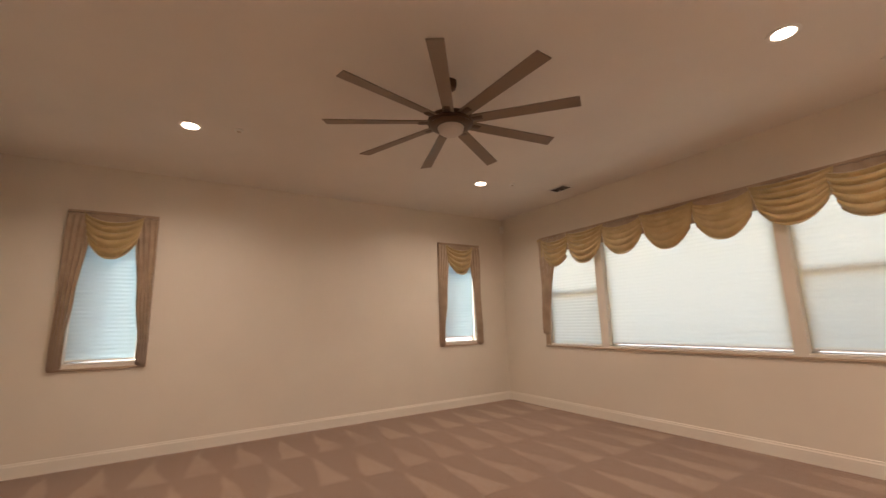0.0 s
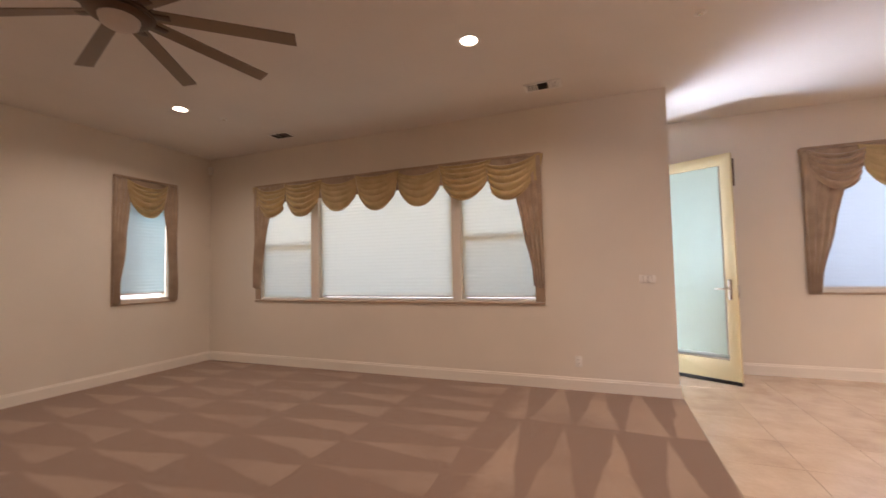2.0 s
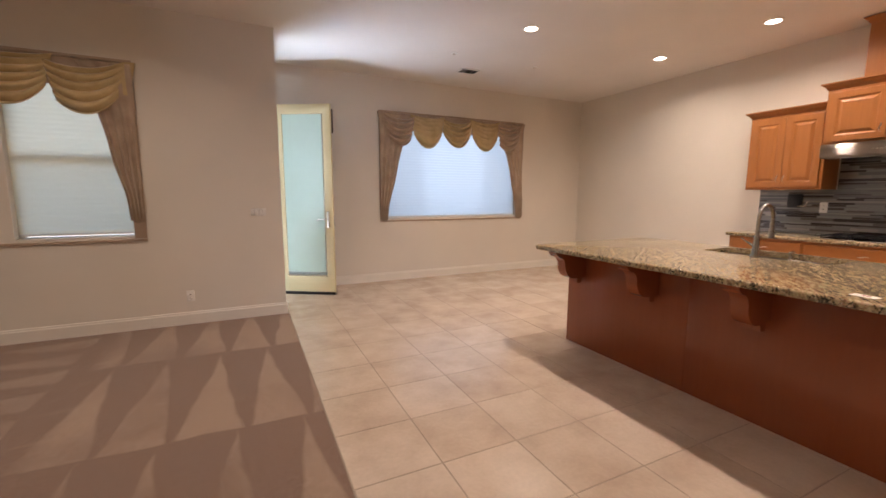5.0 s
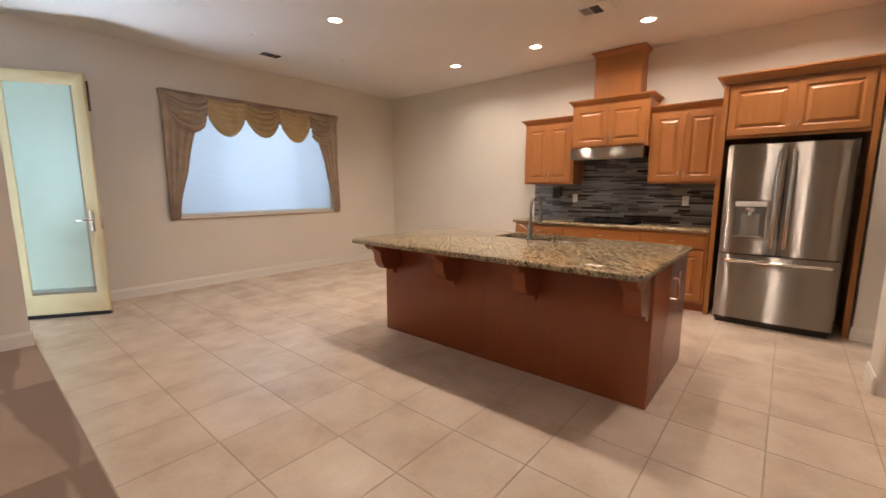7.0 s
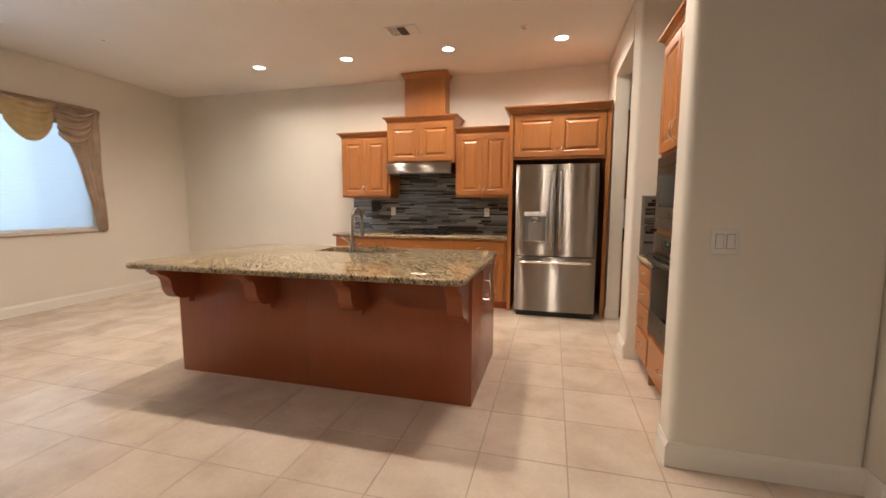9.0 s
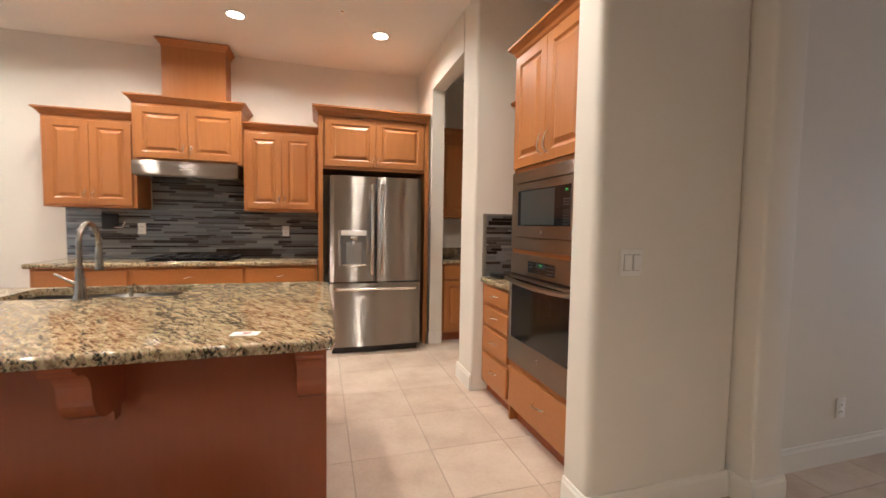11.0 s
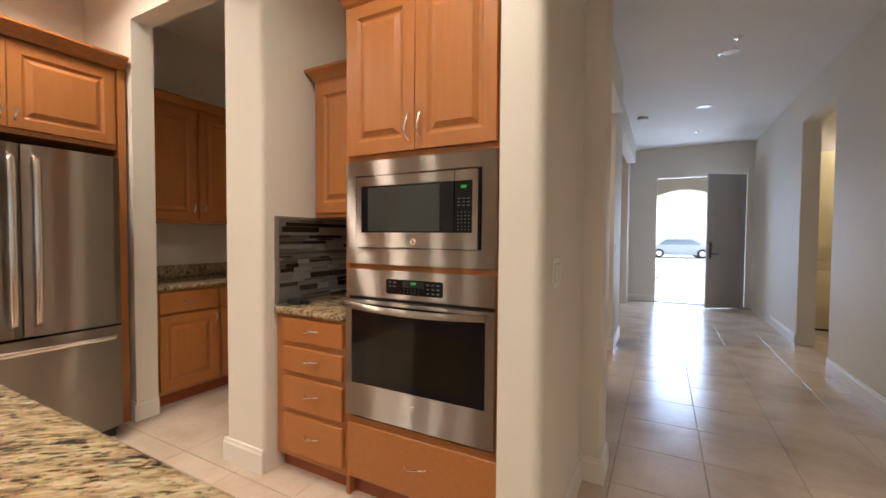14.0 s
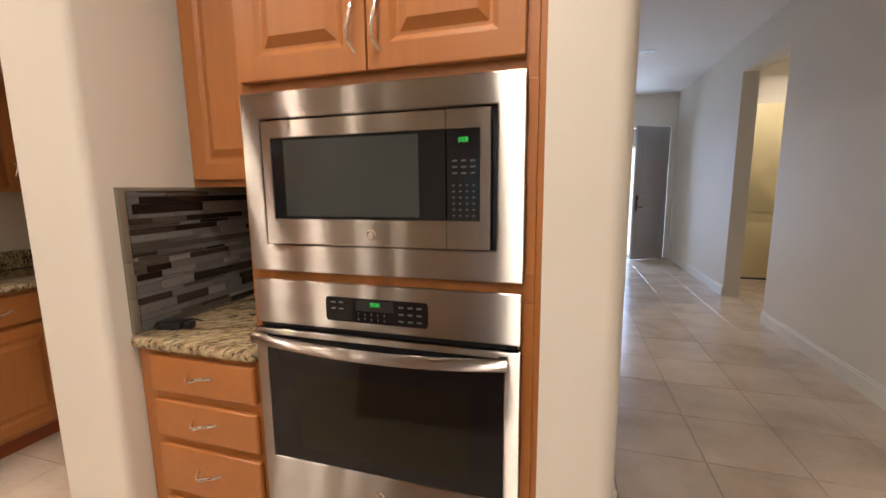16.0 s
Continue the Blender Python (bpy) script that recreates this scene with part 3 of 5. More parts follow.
def curtain(wall, a0, a1, z0, z1, lobes, drop, tail, label, plain=(), taupe=()):
    """A swagged valance on a board, with a tapered side panel at each end."""
    rz = {"N": 0, "K": 0, "W": 90, "E": 180}[wall]
    mid, w = (a0 + a1) / 2, a1 - a0
    ob = thing("curtain", at_wall(wall, mid, 0.0, z0), rz, label, "curtain", "window curtains")
    x, h = w / 2, z1 - z0
    part("board", boxes((-x, -0.035, h - 0.03, x, -0.002, h), bevel=0.004), DRAPE, ob, "taupe covered cornice board")
    pitch = w / lobes
    part("backing", boxes((-x, -0.026, h - 0.27, x, -0.0165, h - 0.031), bevel=0.002), DRAPE, ob, "taupe backing behind the swags")
    for k in range(lobes):
        bm = bmesh.new()
        inner = 0.0 if lobes < 3 else (0.5 if k == 0 else -0.5 if k == lobes - 1 else 0.0)
        lap = 0.06 if lobes > 1 else -0.16
        swag(bm, -x + pitch * (k - lap), -x + pitch * (k + 1 + lap), h - 0.02, drop * (1.0 + 0.04 * math.sin(k * 2.3)), inner, 5 + (k % 2), 0.045 + 0.012 * (k % 2), 0.040 + 0.008 * (k % 2), 0.10 + 0.10 * ((k + 1) % 2), 0.016 if k in plain else 0.048)
        solid(part("swag", bm, DRAPE if k in taupe else SWAG, ob, "taupe satin swag" if k in taupe else "gold satin swag"), 0.003)
    for s in (-1, 1):
        bm = bmesh.new()
        drape(bm, s * x, s * (x - tail[0]), s * (x - tail[1]), h - 0.04, 0.0 if tail[2] is None else tail[2])
        solid(part("side_panel", bm, DRAPE, ob, "taupe satin side panel"), 0.003)
    for s in (-1, 1):
        part("side_board", boxes((min(s * x, s * (x - 0.10)), -0.012, 0.02, max(s * x, s * (x - 0.10)), -0.002, h - 0.03), bevel=0.002), DRAPE, ob)
    part("sill_board", boxes((-x, -0.02, -0.01, x, -0.002, 0.014), bevel=0.004), DRAPE, ob, "taupe sill board")
    return ob


curtain("N", -3.735, 0.415, 0.905, 2.59, 7, 0.48, (0.42, 0.10, 0.20), "gold swagged valance with taupe side panels over the wide window", (2, 3, 4))
curtain("K", 3.175, 5.815, 0.945, 2.615, 5, 0.50, (0.55, 0.10, 0.02), "gold and taupe swagged valance with side panels over the kitchen window", (1, 3), (0, 4))
curtain("W", -1.49, -0.70, 0.94, 2.59, 1, 0.50, (0.24, 0.08, 0.02), "gold swag with taupe side panels on a narrow window")
curtain("W", 3.02, 3.84, 0.94, 2.59, 1, 0.50, (0.24, 0.08, 0.02), "gold swag with taupe side panels on a narrow window")


# ---- kitchen ----
def raised_door(parent, x0, z0, x1, z1, y, mat=None, name="door", handle=None, rail=0.062):
    """A raised-panel front whose face looks along -y: frame, bevelled field and a handle."""
    mat = mat or WOOD
    bm = boxes((x0, y - 0.02, z0, x1, y, z1), bevel=0.007 if name == "drawer" else 0.004, seg=3)
    d = part(name, bm, mat, parent)
    r = min(rail, (x1 - x0) * 0.24, (z1 - z0) * 0.26)
    if z1 - z0 > 0.22 and name != "drawer":
        bm = bmesh.new()
        for lo, hi, ya, yb in ((r, r + 0.012, -0.021, -0.013), (r + 0.012, r + 0.020, -0.013, -0.013), (r + 0.020, r + 0.045, -0.013, -0.026)):
            o = [bm.verts.new(v) for v in ((x0 + lo, y + ya, z0 + lo), (x1 - lo, y + ya, z0 + lo), (x1 - lo, y + ya, z1 - lo), (x0 + lo, y + ya, z1 - lo))]
            i = [bm.verts.new(v) for v in ((x0 + hi, y + yb, z0 + hi), (x1 - hi, y + yb, z0 + hi), (x1 - hi, y + yb, z1 - hi), (x0 + hi, y + yb, z1 - hi))]
            for k in range(4):
                bm.faces.new((o[k], o[(k + 1) % 4], i[(k + 1) % 4], i[k]))
        bm.faces.new(i)
        bmesh.ops.remove_doubles(bm, verts=bm.verts, dist=1e-5)
        panel = part("panel", bm, mat, d, smooth=False)
        # the field is sunk behind the frame: cut the plain front back
        d.data.clear_geometry()
        bm = framed(x0, z0, x1, z1, (x0 + r, z0 + r, x1 - r, z1 - r), y - 0.022, y)
        bmesh.ops.recalc_face_normals(bm, faces=bm.faces)
        bm.to_mesh(d.data)
        bm.free()
        d.data.shade_smooth()
        d.data.set_sharp_from_angle(angle=radians(12))
    if handle:
        hx, hz, way, ln = handle
        pts = []
        for k in range(9):
            s = -1 + k / 4
            o = -0.020 - 0.030 * (1 - s ** 4)
            q = s * ln / 2
            side = 0.006 * math.sin(s * math.pi)
            pts.append((hx + side, y + o, hz + q) if way == "Z" else (hx + q, y + o, hz + side))
        bm = tube(bmesh.new(), pts, [0.006, 0.0045, 0.0042, 0.005, 0.0055, 0.005, 0.0042, 0.0045, 0.006], 8)
        part("handle", bm, CHROME, d, "brushed nickel handle")
    return d


def crown(bm, x0, x1, y0, y1, z, out=0.05, high=0.07, sides=(True, True)):
    """A crown moulding round the front and the sides of a cabinet top."""
    steps = [(0.0, 0.0), (0.010, 0.012), (0.018, 0.030), (out * 0.8, high * 0.72), (out, high * 0.8), (out, high)]
    rings = []
    for o, hh in steps:
        a, b = (x0 - o if sides[0] else x0), (x1 + o if sides[1] else x1)
        rings.append([bm.verts.new(v) for v in ((a, y1, z + hh), (a, y0 - o, z + hh), (b, y0 - o, z + hh), (b, y1, z + hh))])
    for p, q in zip(rings, rings[1:]):
        for k in range(3):
            bm.faces.new((p[k], p[k + 1], q[k + 1], q[k]))
        bm.faces.new((p[3], p[0], q[0], q[3]))
    bm.faces.new(rings[-1])
    bm.faces.new(rings[0][::-1])
    return bm


# Cabinets on the east wall are built facing -y at the origin, then turned to face -x.
def east(y_left, x_front, z):
    return (x_front, y_left, z), -90


def wall_cabinet(name, y_left, w, x_front, z0, z1, label, doors=2, depth=None, side_out=0.05, hz=0.10, sides=(True, True)):
    at, rz = east(y_left, x_front, z0)
    d = depth or 7.178 - x_front
    ob = thing(name, at, rz, label, "cabinet", "kitchen wall cabinets")
    h = z1 - z0
    part("body", boxes((0, 0, 0, w, d, h), bevel=0.002), WOOD, ob)
    part("crown_moulding", crown(bmesh.new(), 0, w, 0, d, h, side_out, 0.07, sides), WOODX, ob, smooth=False)
    g = 0.03
    dw = (w - 2 * g - 0.004 * (doors - 1)) / doors
    for k in range(doors):
        x0 = g + k * (dw + 0.004)
        hx = x0 + dw - 0.03 if k == 0 else x0 + 0.03
        raised_door(ob, x0, 0.025, x0 + dw, h - 0.03, -0.001, handle=(hx, 0.025 + hz, "Z", 0.09))
    return ob


wall_cabinet("wall_cabinet", 2.46, 0.735, 6.84, 1.43, 2.26, "maple wall cabinet with two raised-panel doors", sides=(True, False))
wall_cabinet("wall_cabinet", 0.785, 0.735, 6.84, 1.43, 2.26, "maple wall cabinet with two raised-panel doors", sides=(False, False))
hoodcab = wall_cabinet("hood_cabinet", 1.722, 0.934, 6.75, 1.88, 2.42, "maple cabinet over the range hood")
ob = thing("chimney_box", (6.92, 1.525, 2.492), -90, "maple chimney box reaching the ceiling", "hood chimney")
part("body", boxes((0, 0, 0, 0.57, 0.258, 0.535), bevel=0.002), WOOD, ob)
part("crown_moulding", crown(bmesh.new(), 0, 0.57, 0, 0.258, 0.535, 0.04, 0.065), WOODX, ob, smooth=False)

hood = thing("range_hood", (6.66, 1.70, 1.74), -90, "low stainless steel range hood", "range hood")
part("shell", prism(bmesh.new(), [(0.030, 0.0), (0.012, 0.006), (0.003, 0.020), (0.0, 0.040), (0.0, 0.095), (0.006, 0.120), (0.022, 0.138), (0.515, 0.138), (0.515, 0.0)], 0, 0.89), STEEL, hood, smooth=False)
part("filter", boxes((0.06, 0.06, -0.006, 0.42, 0.44, -0.001), (0.46, 0.06, -0.006, 0.83, 0.44, -0.001)), CHROME, hood)
for x in (0.40, 0.43, 0.46, 0.49):
    part("button", boxes((x - 0.007, -0.004, 0.055, x + 0.007, -0.0005, 0.069), bevel=0.001), CHROME, hood)

# base run along the east wall
base = thing("base_cabinet", (6.58, 2.44, 0), -90, "maple base cabinets with drawers under granite", "cabinet")
part("body", boxes((0, 0, 0.10, 2.38, 0.598, 0.885), bevel=0.002), WOOD, base)
part("plinth", boxes((0, 0.06, 0, 2.38, 0.598, 0.10)), ISLW, base)
for x0, x1 in ((0.03, 0.72), (0.75, 1.68), (1.71, 2.35)):
    raised_door(base, x0, 0.71, x1, 0.86, -0.001, WOODX, "drawer", ((x0 + x1) / 2, 0.785, "X", 0.09))
    m = (x0 + x1) / 2
    raised_door(base, x0, 0.13, m - 0.003, 0.69, -0.001, handle=(m - 0.035, 0.60, "Z", 0.09))
    raised_door(base, m + 0.003, 0.13, x1, 0.69, -0.001, handle=(m + 0.035, 0.60, "Z", 0.09))


def slab(x0, y0, x1, y1, z0, z1, r=0.015, hole=None, corner=0.02):
    """A stone top with rounded edges, and a cut-out where a hole is given."""
    if hole:
        a0, b0, a1, b1 = hole
        bm = bmesh.new()
        out = [(x0, y0), (x1, y0), (x1, y1), (x0, y1)]
        ins = [(a0, b0), (a1, b0), (a1, b1), (a0, b1)]
        v = {(k, w, z): bm.verts.new((*p, z)) for w, ring in (("o", out), ("i", ins)) for k, p in enumerate(ring) for z in (z0, z1)}
        for k in range(4):
            j = (k + 1) % 4
            bm.faces.new((v[k, "o", z1], v[j, "o", z1], v[j, "i", z1], v[k, "i", z1]))
            bm.faces.new((v[k, "o", z0], v[k, "i", z0], v[j, "i", z0], v[j, "o", z0]))
            bm.faces.new((v[k, "o", z0], v[j, "o", z0], v[j, "o", z1], v[k, "o", z1]))
            bm.faces.new((v[k, "i", z0], v[k, "i", z1], v[j, "i", z1], v[j, "i", z0]))
    else:
        bm = boxes((x0, y0, z0, x1, y1, z1))
    bmesh.ops.recalc_face_normals(bm, faces=bm.faces)
    inside = lambda c: hole and hole[0] - 0.01 < c.x < hole[2] + 0.01 and hole[1] - 0.01 < c.y < hole[3] + 0.01
    up = [e for e in bm.edges if abs(e.verts[0].co.z - e.verts[1].co.z) > 0.01 and not inside(e.verts[0].co)]
    bmesh.ops.bevel(bm, geom=up, offset=corner, segments=6, profile=0.5, affect="EDGES")
    rim = [e for e in bm.edges if e.is_manifold and len(e.link_faces) == 2 and abs(e.verts[0].co.z - e.verts[1].co.z) < 0.001 and abs(e.link_faces[0].normal.z) + abs(e.link_faces[1].normal.z) > 0.9 and abs(abs(e.link_faces[0].normal.z) - abs(e.link_faces[1].normal.z)) > 0.5 and not inside(e.verts[0].co)]
    bmesh.ops.bevel(bm, geom=rim, offset=r, segments=4, profile=0.5, affect="EDGES")
    return bm


tagged(part("worktop", slab(6.54, 0.055, 7.16, 2.48, 0.886, 0.925), GRANITE), "speckled beige granite worktop along the wall", "worktop")


def strip_material(name, source):
    m, nt, b = material(name, 0.12)
    if source == "island":
        fac = nt.nodes.new("ShaderNodeNewGeometry").outputs["Random Per Island"]
    else:
        fac = nt.nodes.new("ShaderNodeObjectInfo").outputs["Random"]
    r = nt.nodes.new("ShaderNodeValToRGB")
    r.color_ramp.interpolation = "CONSTANT"
    e = r.color_ramp.elements
    tones = ((0.0, (0.026, 0.018, 0.014)), (0.17, (0.175, 0.172, 0.162)), (0.34, (0.105, 0.092, 0.078)), (0.50, (0.225, 0.222, 0.21)), (0.68, (0.058, 0.044, 0.035)), (0.80, (0.28, 0.265, 0.24)), (0.90, (0.14, 0.138, 0.133)))
    while len(e) < len(tones):
        e.new(0.5)
    for el, (p, c) in zip(e, tones):
        el.position, el.color = p, (*c, 1)
    nt.links.new(fac, r.inputs["Fac"])
    n = node(nt, "ShaderNodeTexNoise", Scale=60.0, Detail=3.0)
    nt.links.new(coords(nt, (1, 1, 5)), n.inputs["Vector"])
    col = mixed(nt, 1.0, r.outputs["Color"], ramp(nt, n.outputs["Fac"], ((0.3, (0.85, 0.85, 0.85)), (0.7, (1.1, 1.1, 1.1)))), "MULTIPLY")
    nt.links.new(col, b.inputs["Base Color"])
    nt.links.new(maths(nt, "MULTIPLY_ADD", n.outputs["Fac"], 0.12, 0.06), b.inputs["Roughness"])
    return m


STRIP = strip_material("mosaic_strip", "object")
JOINT = painted("mosaic_grout", (0.20, 0.188, 0.17), 0.85, 0.06, 120, 0.2)


def mosaic(rng, a0, a1, z0, z1, lengths=(0.09, 0.14, 0.19, 0.28)):
    """Rows of thin strips of uneven height and length: (a0, a1, z0, z1) each."""
    out, z = [], z0
    while z < z1 - 0.006:
        h = min(rng.choice((0.012, 0.014, 0.022, 0.024, 0.034)), z1 - z)
        a = a0 - rng.uniform(0, 0.15)
        while a < a1:
            w = rng.choice(lengths)
            p, q = max(a, a0), min(a + w, a1)
            if q - p > 0.012:
                out.append((p, q - 0.0022, z, z + h - 0.0022))
            a += w
        z += h
    return out


splash = structure("backsplash_east", boxes((7.174, 0.056, 0.926, 7.1795, 2.46, 1.43), (7.174, 0.80, 1.43, 7.1795, 1.715, 1.88)), JOINT, "grey and brown glass strip mosaic backsplash", "backsplash")
LONG = (0.14, 0.22, 0.30, 0.42)
rng = random.Random(5)
for p, q, z, y in [*mosaic(rng, 0.058, 2.458, 0.927, 1.43, LONG), *mosaic(rng, 0.802, 1.713, 1.43, 1.86, LONG)]:
    part("strip", boxes((7.169 - rng.uniform(0, 0.0012), p, z, 7.1745, q, y)), STRIP, splash, smooth=False)

cook = thing("cooktop", (6.62, 1.62, 0.9255), -90, "black gas cooktop set in the granite worktop", "cooktop")
part("plate", boxes((0, 0, 0, 0.76, 0.50, 0.008), bevel=0.003), STEEL, cook)
for cx, cy, r in ((0.14, 0.13, 0.04), (0.14, 0.37, 0.035), (0.38, 0.25, 0.055), (0.62, 0.13, 0.035), (0.62, 0.37, 0.04)):
    part("burner", lathe(bmesh.new(), [(r, 0.008), (r, 0.018), (r * 0.8, 0.024), (0.01, 0.025)], 20, (cx, cy)), BLACK, cook)
for g in range(3):
    x0 = 0.02 + g * 0.243
    part("grate", boxes((x0, 0.02, 0.028, x0 + 0.012, 0.48, 0.040), (x0 + 0.222, 0.02, 0.028, x0 + 0.234, 0.48, 0.040), (x0, 0.02, 0.028, x0 + 0.234, 0.032, 0.040), (x0, 0.468, 0.028, x0 + 0.234, 0.48, 0.040), (x0, 0.244, 0.028, x0 + 0.234, 0.256, 0.040), (x0 + 0.111, 0.02, 0.028, x0 + 0.123, 0.48, 0.040), (x0, 0.02, 0.0085, x0 + 0.012, 0.032, 0.028), (x0 + 0.222, 0.468, 0.0085, x0 + 0.234, 0.48, 0.028), (x0, 0.468, 0.0085, x0 + 0.012, 0.48, 0.028), (x0 + 0.222, 0.02, 0.0085, x0 + 0.234, 0.032, 0.028)), BLACK, cook)

# fridge surround and fridge
sur = thing("fridge_cabinet", (6.58, 0.05, 0), -90, "maple cabinet surrounding the fridge", "cabinet")
part("side_panel", boxes((0, -0.03, 0, 0.045, 0.598, 2.41), bevel=0.002), WOOD, sur)
part("side_panel", boxes((1.105, -0.03, 0, 1.15, 0.598, 2.41), bevel=0.002), WOOD, sur)
part("body", boxes((0.046, -0.01, 1.87, 1.104, 0.598, 2.41), bevel=0.002), WOOD, sur)
part("crown_moulding", crown(bmesh.new(), 0, 1.15, -0.03, 0.598, 2.411, 0.06, 0.08, (True, False)), WOODX, sur, smooth=False)
raised_door(sur, 0.06, 1.90, 0.573, 2.385, -0.011, handle=(0.545, 1.98, "Z", 0.08))
raised_door(sur, 0.577, 1.90, 1.09, 2.385, -0.011, handle=(0.605, 1.98, "Z", 0.08))

fr = thing("fridge", (6.345, -0.06, 0), -90, "stainless steel french-door fridge with bottom freezer", "fridge")
FW, FH = 0.912, 1.785
part("body", boxes((0.004, 0.065, 0.03, FW - 0.004, 0.80, FH - 0.005), bevel=0.004), BLACK, fr)


def bowed(x0, z0, x1, z1, bow, y=0.0, thick=0.06):
    """A front with a slight outward bow and rounded edges."""
    bm = bmesh.new()
    n = 12
    f, b = [], []
    for i in range(n + 1):
        u = i / n
        yy = y - bow * (1 - (2 * u - 1) ** 2) + 0.010 * (abs(2 * u - 1) ** 14)
        x = x0 + (x1 - x0) * u
        f.append([bm.verts.new((x, yy, z)) for z in (z0, z1)])
        b.append([bm.verts.new((x, y + thick, z)) for z in (z0, z1)])
    for i in range(n):
        bm.faces.new((f[i][0], f[i + 1][0], f[i + 1][1], f[i][1]))
        bm.faces.new((b[i + 1][0], b[i][0], b[i][1], b[i + 1][1]))
        bm.faces.new((f[i][1], f[i + 1][1], b[i + 1][1], b[i][1]))
        bm.faces.new((f[i + 1][0], f[i][0], b[i][0], b[i + 1][0]))
    bm.faces.new((f[0][0], f[0][1], b[0][1], b[0][0]))
    bm.faces.new((f[n][1], f[n][0], b[n][0], b[n][1]))
    return bm


FL = part("door", bowed(0, 0.735, FW / 2 - 0.003, FH, 0.012), STEEL, fr)
FR = part("door", bowed(FW / 2 + 0.003, 0.735, FW, FH, 0.012), STEEL, fr)
FZ = part("freezer_drawer", bowed(0, 0.075, FW, 0.722, 0.012), STEEL, fr)
part("plinth", boxes((0.02, 0.05, 0.0, FW - 0.02, 0.75, 0.07), bevel=0.004), BLACK, fr)
for d, x in ((FL, FW / 2 - 0.05), (FR, FW / 2 + 0.05)):
    bm = tube(bmesh.new(), [(x, -0.008, 0.80), (x, -0.05, 0.82), (x, -0.055, 0.90), (x, -0.055, 1.62), (x, -0.05, 1.70), (x, -0.008, 1.72)], 0.018, 14)
    part("handle", bm, CHROME, d, "tall polished bar handle")
bm = tube(bmesh.new(), [(0.05, -0.006, 0.665), (0.07, -0.05, 0.665), (0.12, -0.056, 0.665), (FW - 0.12, -0.056, 0.665), (FW - 0.07, -0.05, 0.665), (FW - 0.05, -0.006, 0.665)], 0.018, 14)
part("handle", bm, CHROME, FZ, "long polished bar handle")
part("dispenser_frame", framed(0.078, 0.885, 0.372, 1.255, (0.102, 0.903, 0.350, 1.195), -0.030, -0.004), STEEL, FL)
part("dispenser_recess", boxes((0.1025, -0.0165, 0.9035, 0.3495, -0.0135, 1.1945)), painted("grey_recess", (0.15, 0.142, 0.13), 0.35, 0.1, 60, 0.05), FL)
part("dispenser_nozzle", boxes((0.190, -0.046, 1.150, 0.262, -0.017, 1.192), bevel=0.010), CHROME, FL)
part("dispenser_spout", lathe(bmesh.new(), [(0.020, 1.105), (0.022, 1.125), (0.018, 1.149)], 16, (0.226, -0.034)), CHROME, FL)
part("dispenser_panel", boxes((0.104, -0.0315, 1.200, 0.348, -0.0302, 1.248), bevel=0.0005), PLASTIC, FL, "pale control strip")
part("dispenser_paddle", boxes((0.155, -0.024, 0.918, 0.300, -0.017, 1.13), bevel=0.003), painted("grey_paddle", (0.22, 0.21, 0.19), 0.4, 0.05, 60, 0.02), FL)
part("dispenser_tray", boxes((0.112, -0.036, 0.904, 0.340, -0.017, 0.916), bevel=0.004), CHROME, FL)

# ---- island ----
isl = thing("island", (4.0, 0.0, 0), 0, "cherry-stained kitchen island with carved corbels", "kitchen island")
part("back_panel", boxes((0, 0, 0, 0.022, 1.2195, 0.884), bevel=0.002), ISLW, isl)
part("back_panel", boxes((0, 1.2205, 0, 0.022, 2.37, 0.884), bevel=0.002), ISLW, isl)
part("end_panel", boxes((0.0225, 0, 0, 1.02, 0.022, 0.884), bevel=0.003), ISLW, isl)
part("end_panel", boxes((0.0225, 2.348, 0, 1.02, 2.37, 0.884), bevel=0.003), ISLW, isl)
part("front_panel", boxes((0.998, 0.0225, 0, 1.02, 2.3475, 0.884), bevel=0.003), WOOD, isl)
part("bottom_panel", boxes((0.0225, 0.0225, 0.08, 0.9975, 2.3475, 0.10)), WOOD, isl)


def corbel():
    """A carved bracket: an S-curve that narrows to a stepped foot; it grows out along -y from the panel."""
    out = [(0, 0.0), (-0.345, 0.0), (-0.345, -0.024), (-0.330, -0.030), (-0.318, -0.046)]
    for k in range(1, 7):                       # hollow below the lip
        a = math.pi / 2 * k / 6
        out.append((-0.318 + 0.078 * math.sin(a), -0.046 - 0.082 * (1 - math.cos(a))))
    for k in range(1, 9):                       # rounded belly
        a = math.pi / 2 * k / 8
        out.append((-0.240 + 0.110 * (1 - math.cos(a)), -0.128 - 0.120 * math.sin(a)))
    out += [(-0.104, -0.248), (-0.100, -0.258), (-0.098, -0.288), (-0.050, -0.290), (-0.044, -0.250), (0, -0.240)]
    bm = prism(bmesh.new(), out, -0.048, 0.048)
    return bm


for y in (2.21, 1.49, 0.78, 0.06):
    c = part("corbel", corbel(), ISLW, isl, smooth=False)
    c.matrix_local = pose(-0.001, y, 0.884, 0, 0, -90)
part("outlet_plate", boxes((0.70, -0.008, 0.66, 0.775, -0.001, 0.78), bevel=0.003), CHROME, isl, "steel outlet cover")
part("towel_hook", tube(bmesh.new(), [(0.50, -0.002, 0.76), (0.50, -0.035, 0.755), (0.50, -0.04, 0.72), (0.50, -0.04, 0.65), (0.50, -0.035, 0.62), (0.50, -0.002, 0.615)], 0.008, 8), CHROME, isl, "nickel door pull")

